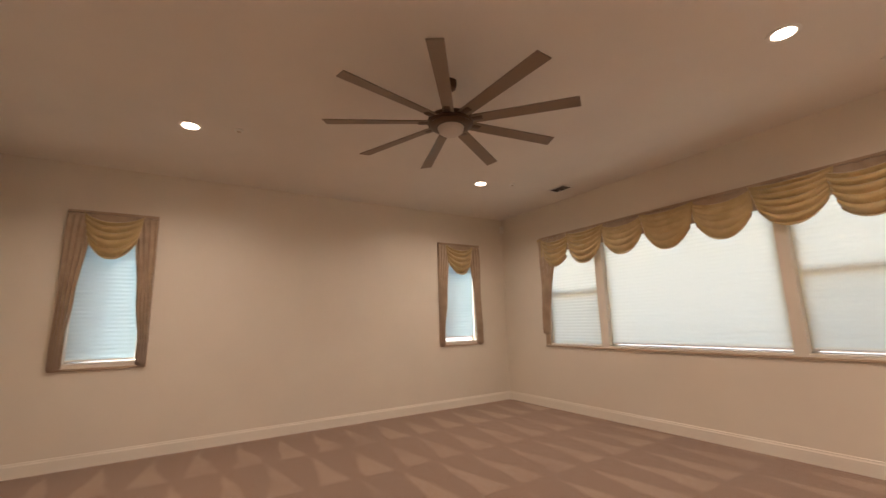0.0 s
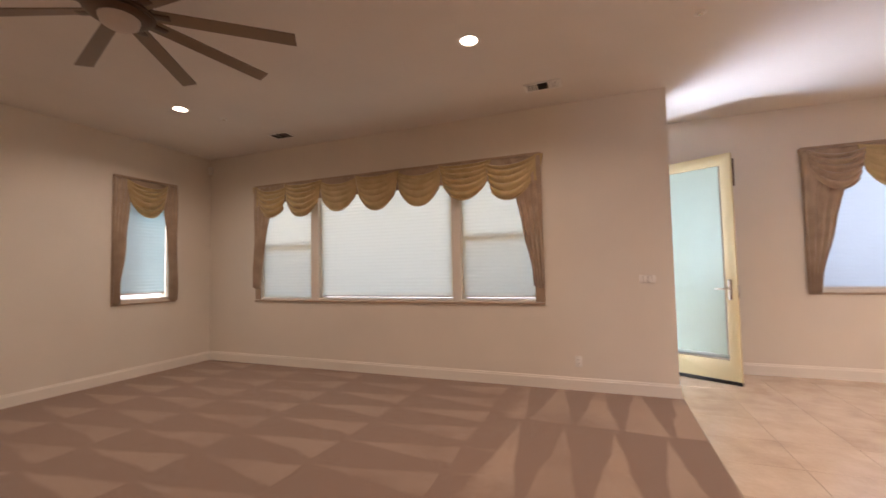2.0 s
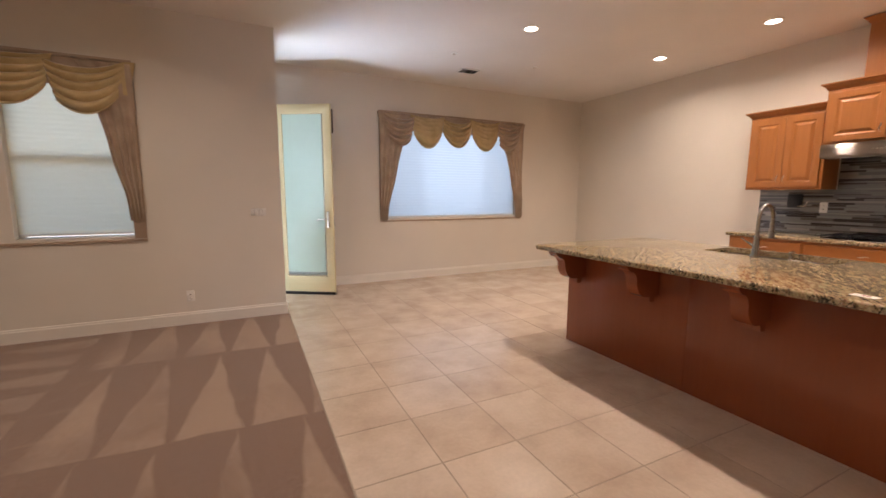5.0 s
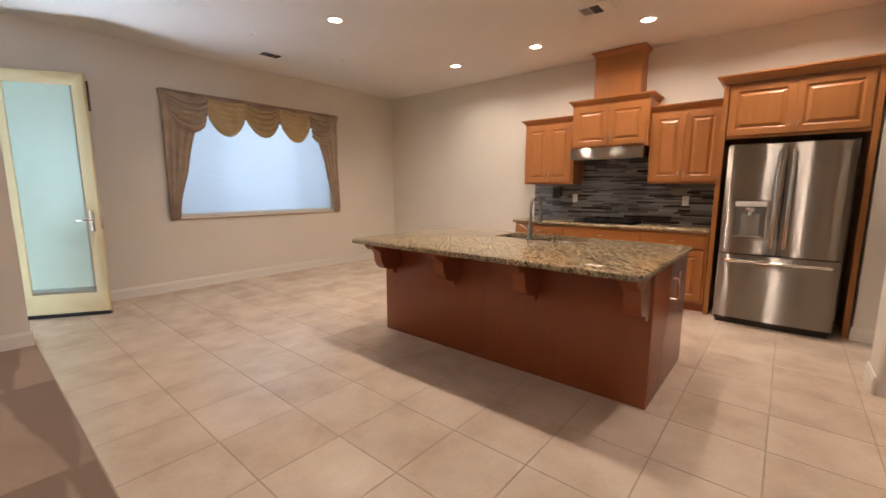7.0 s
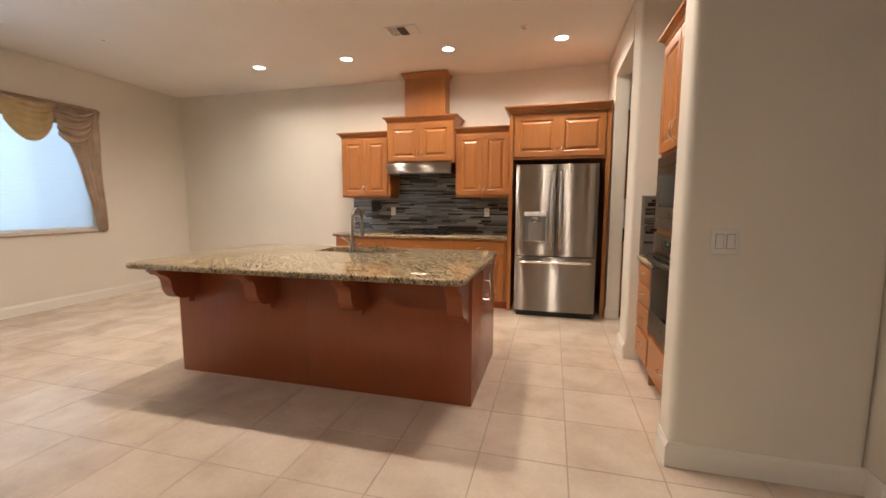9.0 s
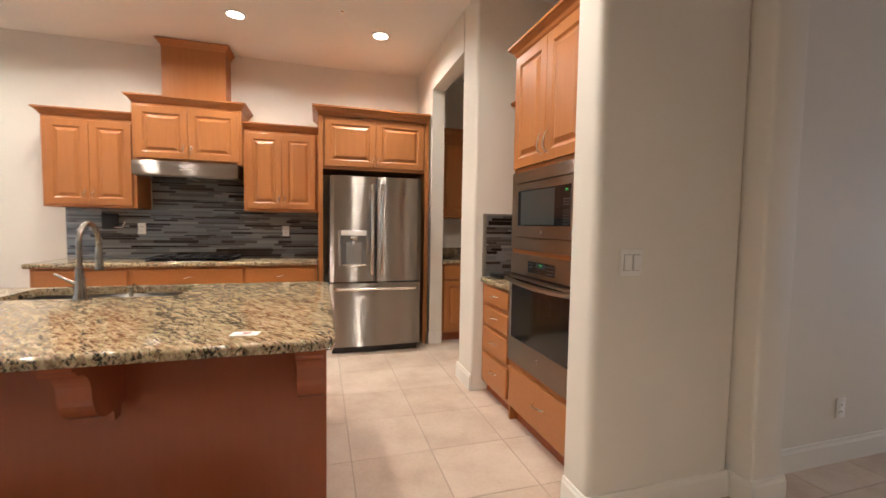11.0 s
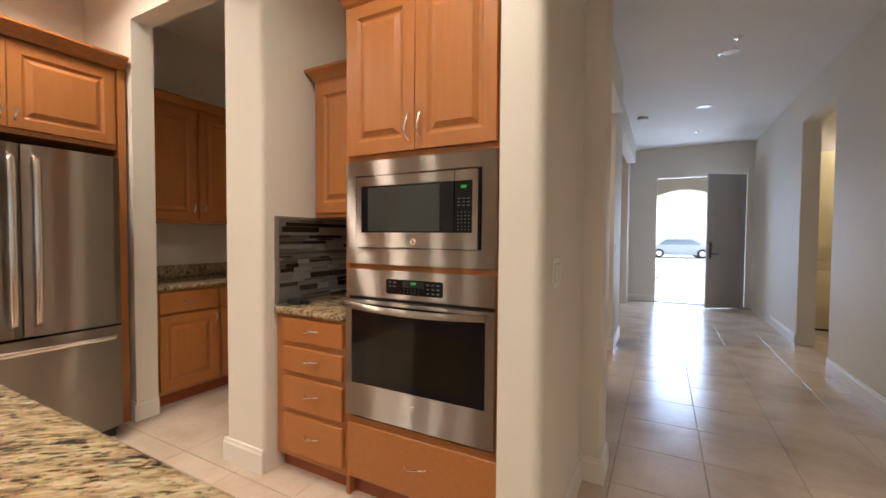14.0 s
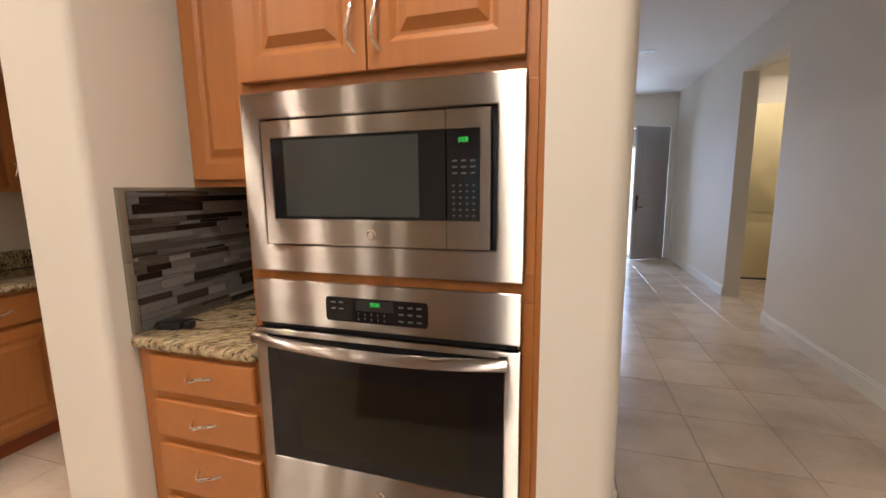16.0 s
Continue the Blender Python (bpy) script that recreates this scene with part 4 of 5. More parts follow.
top = part("island_worktop", slab(3.60, -0.03, 5.06, 2.42, 0.885, 0.925, 0.016, (4.62, 0.74, 5.0, 1.54), 0.078), GRANITE)
tagged(top, "speckled gold and black granite island worktop", "worktop")
sink = thing("sink", (4.62, 0.74, 0.70), 0, "double stainless steel undermount sink", "sink")
part("basin", boxes((0, 0, 0, 0.38, 0.80, 0.006), (0, 0, 0.006, 0.008, 0.80, 0.184), (0.372, 0, 0.006, 0.38, 0.80, 0.184), (0.008, 0, 0.006, 0.372, 0.008, 0.184), (0.008, 0.792, 0.006, 0.372, 0.80, 0.184), (0.008, 0.39, 0.006, 0.372, 0.41, 0.15)), STEEL, sink, smooth=False)
for y in (0.20, 0.60):
    part("drain", lathe(bmesh.new(), [(0.045, 0.0061), (0.045, 0.009), (0.03, 0.008)], 24, (0.19, y)), CHROME, sink)

fau = thing("faucet", (4.56, 1.13, 0.925), 0, "tall brushed gooseneck faucet beside the sink", "faucet")
part("base", lathe(bmesh.new(), [(0.030, 0), (0.030, 0.01), (0.024, 0.03), (0.020, 0.09), (0.017, 0.15), (0.014, 0.16)], 24), NICKEL, fau)
pts = [(0, 0, 0.15), (0, 0, 0.26)] + [(0.09 - 0.09 * math.cos(a), 0, 0.27 + 0.10 * math.sin(a)) for a in [math.pi * k / 10 for k in range(11)]] + [(0.18, 0, 0.235)]
part("spout", tube(bmesh.new(), pts, 0.0125, 12), NICKEL, fau)
part("spray_head", tube(bmesh.new(), [(0.18, 0, 0.25), (0.18, 0, 0.19), (0.182, 0, 0.13)], [0.014, 0.017, 0.020], 14), NICKEL, fau)
part("lever", tube(bmesh.new(), [(0.0, 0.018, 0.08), (0.0, 0.05, 0.10), (0.0, 0.10, 0.13)], [0.010, 0.008, 0.006], 10), NICKEL, fau)
soap = thing("soap_dispenser", (4.58, 0.93, 0.925), 0, "small nickel soap pump beside the faucet", "soap dispenser")
part("pump", lathe(bmesh.new(), [(0.018, 0), (0.018, 0.006), (0.010, 0.012), (0.009, 0.05), (0.013, 0.055), (0.012, 0.065)], 18), NICKEL, soap)
part("spout", tube(bmesh.new(), [(0, 0, 0.06), (0.03, 0, 0.066), (0.05, 0, 0.058)], 0.005, 8), NICKEL, soap)

card = thing("card", (3.742, 0.275, 0.9252), -8, "white business card with small red print", "card")
PAPER = painted("paper", (0.82, 0.80, 0.76), 0.6, 0.02, 60, 0.02)
part("sheet", boxes((-0.025, -0.045, 0, 0.025, 0.045, 0.0012)), PAPER, card)
part("printed_mark", boxes((-0.004, -0.018, 0.0014, 0.012, 0.010, 0.0020)), painted("red_print", (0.30, 0.05, 0.06), 0.6, 0.05, 60, 0.02), card)
part("printed_line", boxes((-0.016, -0.03, 0.0014, -0.013, 0.025, 0.0018)), painted("grey_print", (0.3, 0.3, 0.3), 0.6, 0.05, 60, 0.02), card)

# ---- oven tower; its front looks along +y, so the thing is turned by 180 degrees ----
tow = thing("oven_cabinet", (4.683, -1.207, 0), 180, "tall maple cabinet holding microwave and oven", "cabinet")
TW = 0.842
part("side_panel", boxes((0, 0, 0, 0.02, 0.57, 2.40), bevel=0.002), WOOD, tow)
part("side_panel", boxes((TW - 0.02, 0, 0, TW, 0.57, 2.40), bevel=0.002), WOOD, tow)
part("upper_box", boxes((0.0205, 0.0, 1.640, TW - 0.0205, 0.57, 2.40), bevel=0.002), WOOD, tow)
part("lower_box", boxes((0.0205, 0.0, 0.10, TW - 0.0205, 0.57, 0.41), bevel=0.002), WOOD, tow)
part("face_frame", boxes((0.0205, -0.001, 1.118, TW - 0.0205, 0.03, 1.190), bevel=0.002), WOODX, tow)
part("face_stile", boxes((0.0205, -0.001, 0.4105, 0.031, 0.03, 1.1175), bevel=0.001), WOOD, tow)
part("face_stile", boxes((0.786, -0.001, 0.4105, TW - 0.0205, 0.03, 1.1175), bevel=0.001), WOOD, tow)
part("face_stile", boxes((0.0205, -0.001, 1.1905, 0.031, 0.03, 1.6395), bevel=0.001), WOOD, tow)
part("face_stile", boxes((0.786, -0.001, 1.1905, TW - 0.0205, 0.03, 1.6395), bevel=0.001), WOOD, tow)
part("back_panel", boxes((0.0205, 0.53, 0.411, TW - 0.0205, 0.565, 1.654)), DARK, tow)
part("plinth", boxes((0.02, 0.05, 0, TW - 0.02, 0.57, 0.0995)), ISLW, tow)
part("crown_moulding", crown(bmesh.new(), 0, TW, 0, 0.57, 2.401, 0.05, 0.075, (True, False)), WOODX, tow, smooth=False)
raised_door(tow, 0.027, 1.684, 0.408, 2.385, -0.001, handle=(0.378, 1.79, "Z", 0.12))
raised_door(tow, 0.412, 1.684, 0.793, 2.385, -0.001, handle=(0.442, 1.79, "Z", 0.12))
raised_door(tow, 0.030, 0.115, 0.815, 0.388, -0.001, WOODX, "drawer", (TW / 2, 0.265, "X", 0.11), rail=0.9)
GLOSS = painted("black_glass", (0.010, 0.010, 0.011), 0.06, 0.05, 30, 0.0)
PANEL = painted("grey_screen", (0.046, 0.050, 0.046), 0.10, 0.05, 30, 0.0)
OVENGLASS = painted("dark_oven_window", (0.014, 0.013, 0.008), 0.08, 0.1, 20, 0.0)
for m in (GLOSS, PANEL, OVENGLASS):
    m.node_tree.nodes["Principled BSDF"].inputs["Specular IOR Level"].default_value = 0.28
GREEN = lit("green_digits", (0.05, 0.8, 0.12), 0.09)


def digits(x0, x1, z0, z1, y):
    """Four glowing figures too small to read, as thin bars."""
    bm = bmesh.new()
    w = (x1 - x0) / 4
    for k in range(4):
        p = x0 + k * w
        for b in ((p, z0, p + w * 0.2, z1), (p + w * 0.55, z0, p + w * 0.75, z1), (p + w * 0.2, z1 - 0.0016, p + w * 0.55, z1)):
            box(bm, b[0], y, b[1], b[2], y + 0.0004, b[3])
    return bm
PRINT = painted("grey_print_on_glass", (0.10, 0.105, 0.10), 0.4, 0.05, 60, 0.02)


def words(name, text, size, at, mat, parent):
    """Raised lettering in the built-in font, on a front that looks along -y."""
    cu = bpy.data.curves.new(name, "FONT")
    cu.body, cu.size, cu.extrude, cu.align_x, cu.align_y = text, size, 0.0004, "CENTER", "CENTER"
    tmp = bpy.data.objects.new(name, cu)
    me = bpy.data.meshes.new_from_object(tmp)
    bpy.data.objects.remove(tmp)
    me.materials.append(mat)
    ob = new(name, me)
    ob.parent = parent
    ob.matrix_local = pose(*at, 90, 0, 0)
    return ob


# Both appliances are set in the tower's own frame: x to the viewer's right, -y towards the room.
mw = thing("microwave", (4.663, -1.207, 1.163), 180, "built-in stainless steel microwave with trim kit", "microwave")
MWW, MWH = 0.778, 0.493
part("trim_kit", framed(0, 0.006, MWW, MWH, (0.061, 0.083, 0.712, 0.422), -0.022, -0.0015, 0.004), STEEL, mw)
part("cavity", boxes((0.0615, -0.003, 0.0835, 0.7115, 0.40, 0.4215)), BLACK, mw)
mwd = part("door", framed(0.070, 0.086, 0.5905, 0.416, (0.098, 0.155, 0.5915, 0.372), -0.030, -0.0035, 0.002), STEEL, mw)
part("window_glass", boxes((0.0985, -0.028, 0.1555, 0.5895, -0.004, 0.3715)), GLOSS, mwd)
part("screen", boxes((0.137, -0.0286, 0.163, 0.521, -0.0281, 0.364)), PANEL, mwd, "grey perforated screen")
badge = part("badge", lathe(bmesh.new(), [(0.014, 0), (0.014, 0.003), (0.011, 0.005), (0.009, 0.004)], 24), CHROME, mwd, "round polished badge")
badge.matrix_local = pose(0.390, -0.030, 0.116, 90, 0, 0)
part("badge_mark", lathe(bmesh.new(), [(0.0085, 0.0042), (0.0085, 0.0048), (0.002, 0.005)], 18), STEEL, badge)
mwc = part("control_panel", framed(0.592, 0.086, 0.699, 0.416, (0.591, 0.155, 0.673, 0.372), -0.030, -0.0035, 0.002), STEEL, mw)
part("control_glass", boxes((0.5925, -0.028, 0.1555, 0.6725, -0.004, 0.3715)), GLOSS, mwc)
part("release_gap", boxes((0.5995, -0.0304, 0.1085, 0.6765, -0.0301, 0.1355)), SEAM_SHADE, mwc)
part("release_button", boxes((0.601, -0.0325, 0.110, 0.675, -0.0305, 0.134), bevel=0.0015), STEEL, mwc)
part("clock", digits(0.622, 0.646, 0.340, 0.351, -0.0286), GREEN, mwc, "green clock digits")
for r in range(9):
    for c in range(4 if r < 6 else 3):
        wide, step = (0.006, 0.0165) if r < 6 else (0.012, 0.022)
        z = 0.166 + r * 0.0145 + (0.014 if r > 5 else 0.0)
        part("key", boxes((0.606 + c * step, -0.0286, z, 0.606 + c * step + wide, -0.0281, z + 0.0035)), PRINT, mwc)

ov = thing("oven", (4.661, -1.207, 0.432), 180, "built-in stainless steel wall oven with black glass", "oven")
OW = 0.773
part("body", boxes((0.02, 0.0, 0.0, OW - 0.02, 0.54, 0.68)), BLACK, ov)
part("control_panel", boxes((0, -0.022, 0.581, OW, -0.0085, 0.711), bevel=0.004), STEEL, ov)
bm = boxes((0.238, -0.0245, 0.606, 0.536, -0.0225, 0.674))
bmesh.ops.bevel(bm, geom=[e for e in bm.edges if abs(e.verts[0].co.y - e.verts[1].co.y) > 0.001], offset=0.010, segments=4, profile=0.5, affect="EDGES")
disp = part("display", bm, GLOSS, ov, "black glass display")
part("clock_screen", boxes((0.330, -0.0249, 0.640, 0.440, -0.0246, 0.670)), DARK, disp)
part("clock", digits(0.374, 0.402, 0.653, 0.664, -0.0254), GREEN, disp, "green clock digits")
for r in range(3):
    for c in range(3):
        part("key", boxes((0.455 + c * 0.025, -0.0254, 0.617 + r * 0.019, 0.455 + c * 0.025 + 0.014, -0.0248, 0.617 + r * 0.019 + 0.005)), PRINT, disp)
for r in range(2):
    for c in range(2):
        part("key", boxes((0.255 + c * 0.024, -0.0254, 0.640 + r * 0.018, 0.255 + c * 0.024 + 0.014, -0.0248, 0.640 + r * 0.018 + 0.004)), PRINT, disp)
    for c in range(5):
        words("digit", str((r * 5 + c + 1) % 10), 0.010, (0.338 + c * 0.019, -0.0254, 0.631 - r * 0.014), PRINT, disp)
ovd = part("door", framed(0, 0, OW, 0.566, (0.036, 0.160, OW - 0.040, 0.548), -0.030, -0.001), STEEL, ov)
part("window_glass", boxes((0.0365, -0.028, 0.1605, OW - 0.0405, -0.004, 0.5475)), GLOSS, ovd)
part("window", boxes((0.13, -0.0286, 0.20, OW - 0.13, -0.0281, 0.44)), OVENGLASS, ovd)
pts = [(0.018 + (OW - 0.046) * k / 16, -0.058 - 0.016 * (1 - (k / 8 - 1) ** 2), 0.546 - 0.014 * (1 - (k / 8 - 1) ** 2)) for k in range(17)]
part("handle", tube(bmesh.new(), pts, 0.0155, 14), STEEL, ovd, "bowed steel bar handle")
for x in (0.03, OW - 0.042):
    part("handle_bracket", boxes((x - 0.012, -0.058, 0.533, x + 0.012, -0.0305, 0.557), bevel=0.003), STEEL, ovd)
badge = part("badge", lathe(bmesh.new(), [(0.014, 0), (0.014, 0.003), (0.011, 0.005), (0.009, 0.004)], 24), CHROME, ovd, "round polished badge")
badge.matrix_local = pose(OW / 2, -0.030, 0.098, 90, 0, 0)
part("badge_mark", lathe(bmesh.new(), [(0.0085, 0.0042), (0.0085, 0.0048), (0.002, 0.005)], 18), STEEL, badge)
part("vent_slot", boxes((0.01, -0.012, 0.5665, OW - 0.01, -0.001, 0.5805)), BLACK, ov)

# ---- niche with drawers between the oven tower and the pillar ----
nic = thing("drawer_cabinet", (5.184, -1.207, 0), 180, "maple cabinet with four drawers in the niche", "cabinet")
NW = 0.499
part("body", boxes((0, 0, 0.09, NW, 0.57, 0.874), bevel=0.002), WOOD, nic)
part("plinth", boxes((0, 0.05, 0, NW, 0.57, 0.089)), ISLW, nic)
for z0, z1 in ((0.733, 0.858), (0.568, 0.702), (0.365, 0.540), (0.125, 0.335)):
    raised_door(nic, 0.070, z0, NW - 0.010, z1, -0.001, WOODX, "drawer", (0.070 + (NW - 0.080) / 2, (z0 + z1) / 2 + 0.01, "X", 0.09), rail=0.9)
tagged(part("niche_worktop", slab(4.686, -1.775, 5.186, -1.177, 0.8745, 0.915), GRANITE), "speckled granite worktop in the niche", "worktop")
up = thing("niche_wall_cabinet", (5.184, -1.46, 1.41), 180, "narrow maple wall cabinet over the niche", "cabinet")
part("body", boxes((0.035, 0, 0, NW, 0.315, 0.80), bevel=0.002), WOOD, up)
part("crown_moulding", crown(bmesh.new(), 0.035, NW, 0, 0.315, 0.80, 0.05, 0.07, (True, False)), WOODX, up, smooth=False)
raised_door(up, 0.065, 0.025, NW - 0.03, 0.77, -0.001)

side = structure("backsplash_niche", boxes((5.184, -1.775, 0.916, 5.1895, -1.195, 1.41), (4.686, -1.7795, 0.916, 5.184, -1.774, 1.41)), JOINT, "grey and brown glass strip mosaic in the niche", "backsplash")
rng = random.Random(11)
for p, q, z, y in mosaic(rng, -1.768, -1.222, 0.917, 1.395):
    ob = part("strip", boxes((5.1795 - rng.uniform(0, 0.001), p, z, 5.1845, q, y)), STRIP, side, smooth=False)
for z in range(4):
    part("edge_tile", boxes((5.178, -1.2198, 0.917 + z * 0.123, 5.1845, -1.196, 0.917 + z * 0.123 + 0.121), bevel=0.001), painted("edge_tile", (0.24, 0.21, 0.16), 0.2, 0.05, 60, 0.02) if z == 0 else bpy.data.materials["edge_tile"], side)
part("edge_tile", boxes((5.178, -1.77, 1.397, 5.1845, -1.2205, 1.409), bevel=0.001), bpy.data.materials["edge_tile"], side)
for p, q, z, y in mosaic(rng, 4.690, 5.178, 0.917, 1.40):
    part("strip", boxes((p, -1.7745, z, q, -1.769, y)), STRIP, side, smooth=False)
gad = thing("power_adapter", (5.12, -1.29, 0.9155), 12, "black power adapter lying on the granite", "adapter")
part("case", boxes((-0.045, -0.03, 0, 0.045, 0.03, 0.028), bevel=0.006), BLACK, gad)
part("plug", boxes((-0.075, -0.018, 0, -0.047, 0.018, 0.024), bevel=0.005), BLACK, gad)
part("cable", tube(bmesh.new(), [(0.045, 0, 0.012), (0.07, 0.02, 0.004), (0.06, -0.06, 0.004), (-0.01, -0.09, 0.004), (-0.06, -0.07, 0.004)], 0.003, 8), BLACK, gad)

# ---- pantry ----
pan = thing("pantry_base_cabinet", (6.56, -1.262, 0), -90, "maple base cabinets in the dark pantry", "cabinet")
PL = 1.95
part("body", boxes((0.0, 0, 0.10, PL, 0.615, 0.885), bevel=0.002), WOOD, pan)
part("plinth", boxes((0.0, 0.06, 0, PL, 0.615, 0.10)), ISLW, pan)
for k in range(4):
    x0, x1 = 0.03 + k * 0.48, 0.48 + k * 0.48
    raised_door(pan, x0, 0.71, x1, 0.865, -0.001, WOODX, "drawer", ((x0 + x1) / 2, 0.79, "X", 0.09))
    raised_door(pan, x0, 0.13, x1, 0.69, -0.001, handle=(x1 - 0.035 if k % 2 == 0 else x0 + 0.035, 0.62, "Z", 0.09))
tagged(part("pantry_worktop", slab(6.525, -3.22, 7.17, -1.263, 0.8855, 0.92), GRANITE), "granite worktop in the pantry", "worktop")
tagged(part("pantry_splash", boxes((7.155, -3.22, 0.9205, 7.179, -1.263, 1.03), bevel=0.003), GRANITE), "low granite upstand behind the pantry worktop", "upstand")
pu = thing("pantry_wall_cabinet", (6.85, -1.262, 1.40), -90, "maple wall cabinets in the dark pantry", "cabinet")
part("body", boxes((0, 0, 0, PL, 0.328, 0.98), bevel=0.002), WOOD, pu)
part("crown_moulding", crown(bmesh.new(), 0, PL, 0, 0.328, 0.98, 0.05, 0.06, (False, False)), WOODX, pu, smooth=False)
for k in range(4):
    raised_door(pu, 0.03 + k * 0.48, 0.03, 0.48 + k * 0.48, 0.95, -0.001, handle=(0.45 + k * 0.48 if k % 2 == 0 else 0.06 + k * 0.48, 0.12, "Z", 0.09))

# ---- recessed lamps ----
def ring(profile, n=32):
    """A turned ring, open in the middle."""
    bm = bmesh.new()
    rows = [[bm.verts.new((r * math.cos(2 * math.pi * k / n), r * math.sin(2 * math.pi * k / n), z)) for k in range(n)] for r, z in profile]
    for a, b in zip(rows, rows[1:] + rows[:1]):
        for k in range(n):
            bm.faces.new((a[k], a[(k + 1) % n], b[(k + 1) % n], b[k]))
    return bm


def can_lamp(x, y, on=True, watts=LAMP_WATTS):
    ob = thing("recessed_lamp", (x, y, H), 0, "round recessed ceiling lamp, " + ("lit warm white" if on else "switched off"), "ceiling lamp", "recessed ceiling lamps")
    part("trim_ring", ring([(0.066, -0.001), (0.094, -0.001), (0.094, -0.005), (0.082, -0.010), (0.066, -0.006)]), PLASTIC, ob, "white trim ring")
    part("lens", lathe(bmesh.new(), [(0.065, -0.001), (0.065, -0.003), (0.02, -0.0035)], 32), LAMP if on else PLASTIC, ob, "round lens")
    if on:
        area("lamp_light", (x, y, H - 0.012), (x, y, 0), 0.13, 0.13, watts, WARM, "DISK", 153)
    return ob


for x, y in ((-3.12, -0.45), (-3.18, 2.82), (0.10, 2.80), (0.10, -0.45)):
    can_lamp(x, y, True, 8.6)
for x, y in ((4.13, 3.23), (4.13, 2.00), (4.13, 0.73), (4.13, -0.52), (6.20, 3.27), (6.20, 2.01), (6.20, 0.73), (6.20, -0.52)):
    can_lamp(x, y)
for x, y in ((2.77, -4.49), (2.84, -6.30)):
    can_lamp(x, y, False)
can_lamp(1.00, -6.55, True, 5.0)
for x, y in ((5.0, -3.95), (5.4, -6.6)):
    can_lamp(x, y, True, 8.5)


# ---- ceiling fittings ----
# dark copy of the slat colour, for the shade inside the vent slots
SLOT_SHADE = painted("slot_shade", (0.10, 0.085, 0.07), 0.5, 0.05, 40, 0.02)


def vent(x, y, w, d, rz=0, dark=False):
    ob = thing("ceiling_vent", (x, y, H), rz, "white ceiling air vent with dark slots", "air vent", "ceiling vents")
    part("frame", boxes((-w / 2, -d / 2, -0.010, w / 2, -d / 2 + 0.022, -0.001), (-w / 2, d / 2 - 0.022, -0.010, w / 2, d / 2, -0.001), (-w / 2, -d / 2 + 0.022, -0.0098, -w / 2 + 0.022, d / 2 - 0.022, -0.001), (w / 2 - 0.022, -d / 2 + 0.022, -0.0098, w / 2, d / 2 - 0.022, -0.001), bevel=0.002), PLASTIC, ob)
    part("backing", boxes((-w / 2 + 0.02, -d / 2 + 0.02, -0.003, w / 2 - 0.02, d / 2 - 0.02, -0.0015)), DARK, ob)
    third = (w - 0.044) / 3
    for k in range(4):
        part("divider", boxes((-w / 2 + 0.019 + k * third, -d / 2 + 0.0225, -0.0095, -w / 2 + 0.025 + k * third, d / 2 - 0.0225, -0.0035)), PLASTIC, ob)
    for side in (-1, 0, 1):
        for k in range(6):
            c = (k + 0.5) / 6
            if side:
                bm = boxes((-0.008, -d / 2 + 0.0235, -0.0008, 0.008, d / 2 - 0.0235, 0.0008))
                bmesh.ops.rotate(bm, verts=bm.verts, cent=(0, 0, 0), matrix=Matrix.Rotation(radians(-28 * side), 3, "Y"))
                bmesh.ops.translate(bm, verts=bm.verts, vec=(side * third - third / 2 + third * c, 0, -0.0075))
            else:
                bm = boxes((-third / 2 + 0.004, -0.007, -0.0008, third / 2 - 0.004, 0.007, 0.0008))
                bmesh.ops.rotate(bm, verts=bm.verts, cent=(0, 0, 0), matrix=Matrix.Rotation(radians(62), 3, "X"))
                bmesh.ops.translate(bm, verts=bm.verts, vec=(0, -d / 2 + 0.03 + (d - 0.06) * c, -0.009))
            # slats of the dark sections carry the slot shade in their colour
            part("slat", bm, SLOT_SHADE if dark or not side else PLASTIC, ob, smooth=False)
    return ob


vent(-2.83, 3.94, 0.30, 0.20, 0, True)
vent(0.53, 3.85, 0.36, 0.19)
vent(4.26, 4.83, 0.30, 0.20, 0, True)
vent(5.60, 1.05, 0.34, 0.24, 90)


def sprinkler(x, y, r=0.042):
    ob = thing("sprinkler_cover", (x, y, H), 0, "small round white sprinkler cover on the ceiling", "sprinkler", "ceiling sprinklers")
    part("plate", lathe(bmesh.new(), [(r, -0.001), (r, -0.006), (r * 0.8, -0.010), (0.006, -0.011)], 24), PLASTIC, ob)
    part("neck", lathe(bmesh.new(), [(r * 0.45, -0.0112), (r * 0.45, -0.016), (r * 0.3, -0.018)], 18), CHROME, ob)


for x, y in ((-3.02, -0.07), (-3.01, 3.22), (3.74, 4.25), (4.98, 4.26), (5.83, -0.15), (2.74, -4.16), (2.84, -7.8), (1.73, 3.12)):
    sprinkler(x, y)
det = thing("smoke_detector", (3.60, -6.5, H), 0, "white smoke detector on the hall ceiling", "smoke detector")
part("base", lathe(bmesh.new(), [(0.07, -0.001), (0.07, -0.012), (0.062, -0.035), (0.03, -0.042)], 28), PLASTIC, det)
part("grille", ring([(0.066, -0.014), (0.072, -0.014), (0.072, -0.022), (0.066, -0.022)]), BLACK, det)
sen = thing("motion_sensor_box", (-4.62, 4.36, 2.86), 45, "small cream alarm sensor in the wall corner", "alarm sensor")
part("case", boxes((-0.03, -0.03, 0, 0.03, 0.03, 0.11), bevel=0.008), PLASTIC, sen)
part("lens", boxes((-0.02, -0.034, 0.02, 0.02, -0.0305, 0.06), bevel=0.001), TRIM, sen)


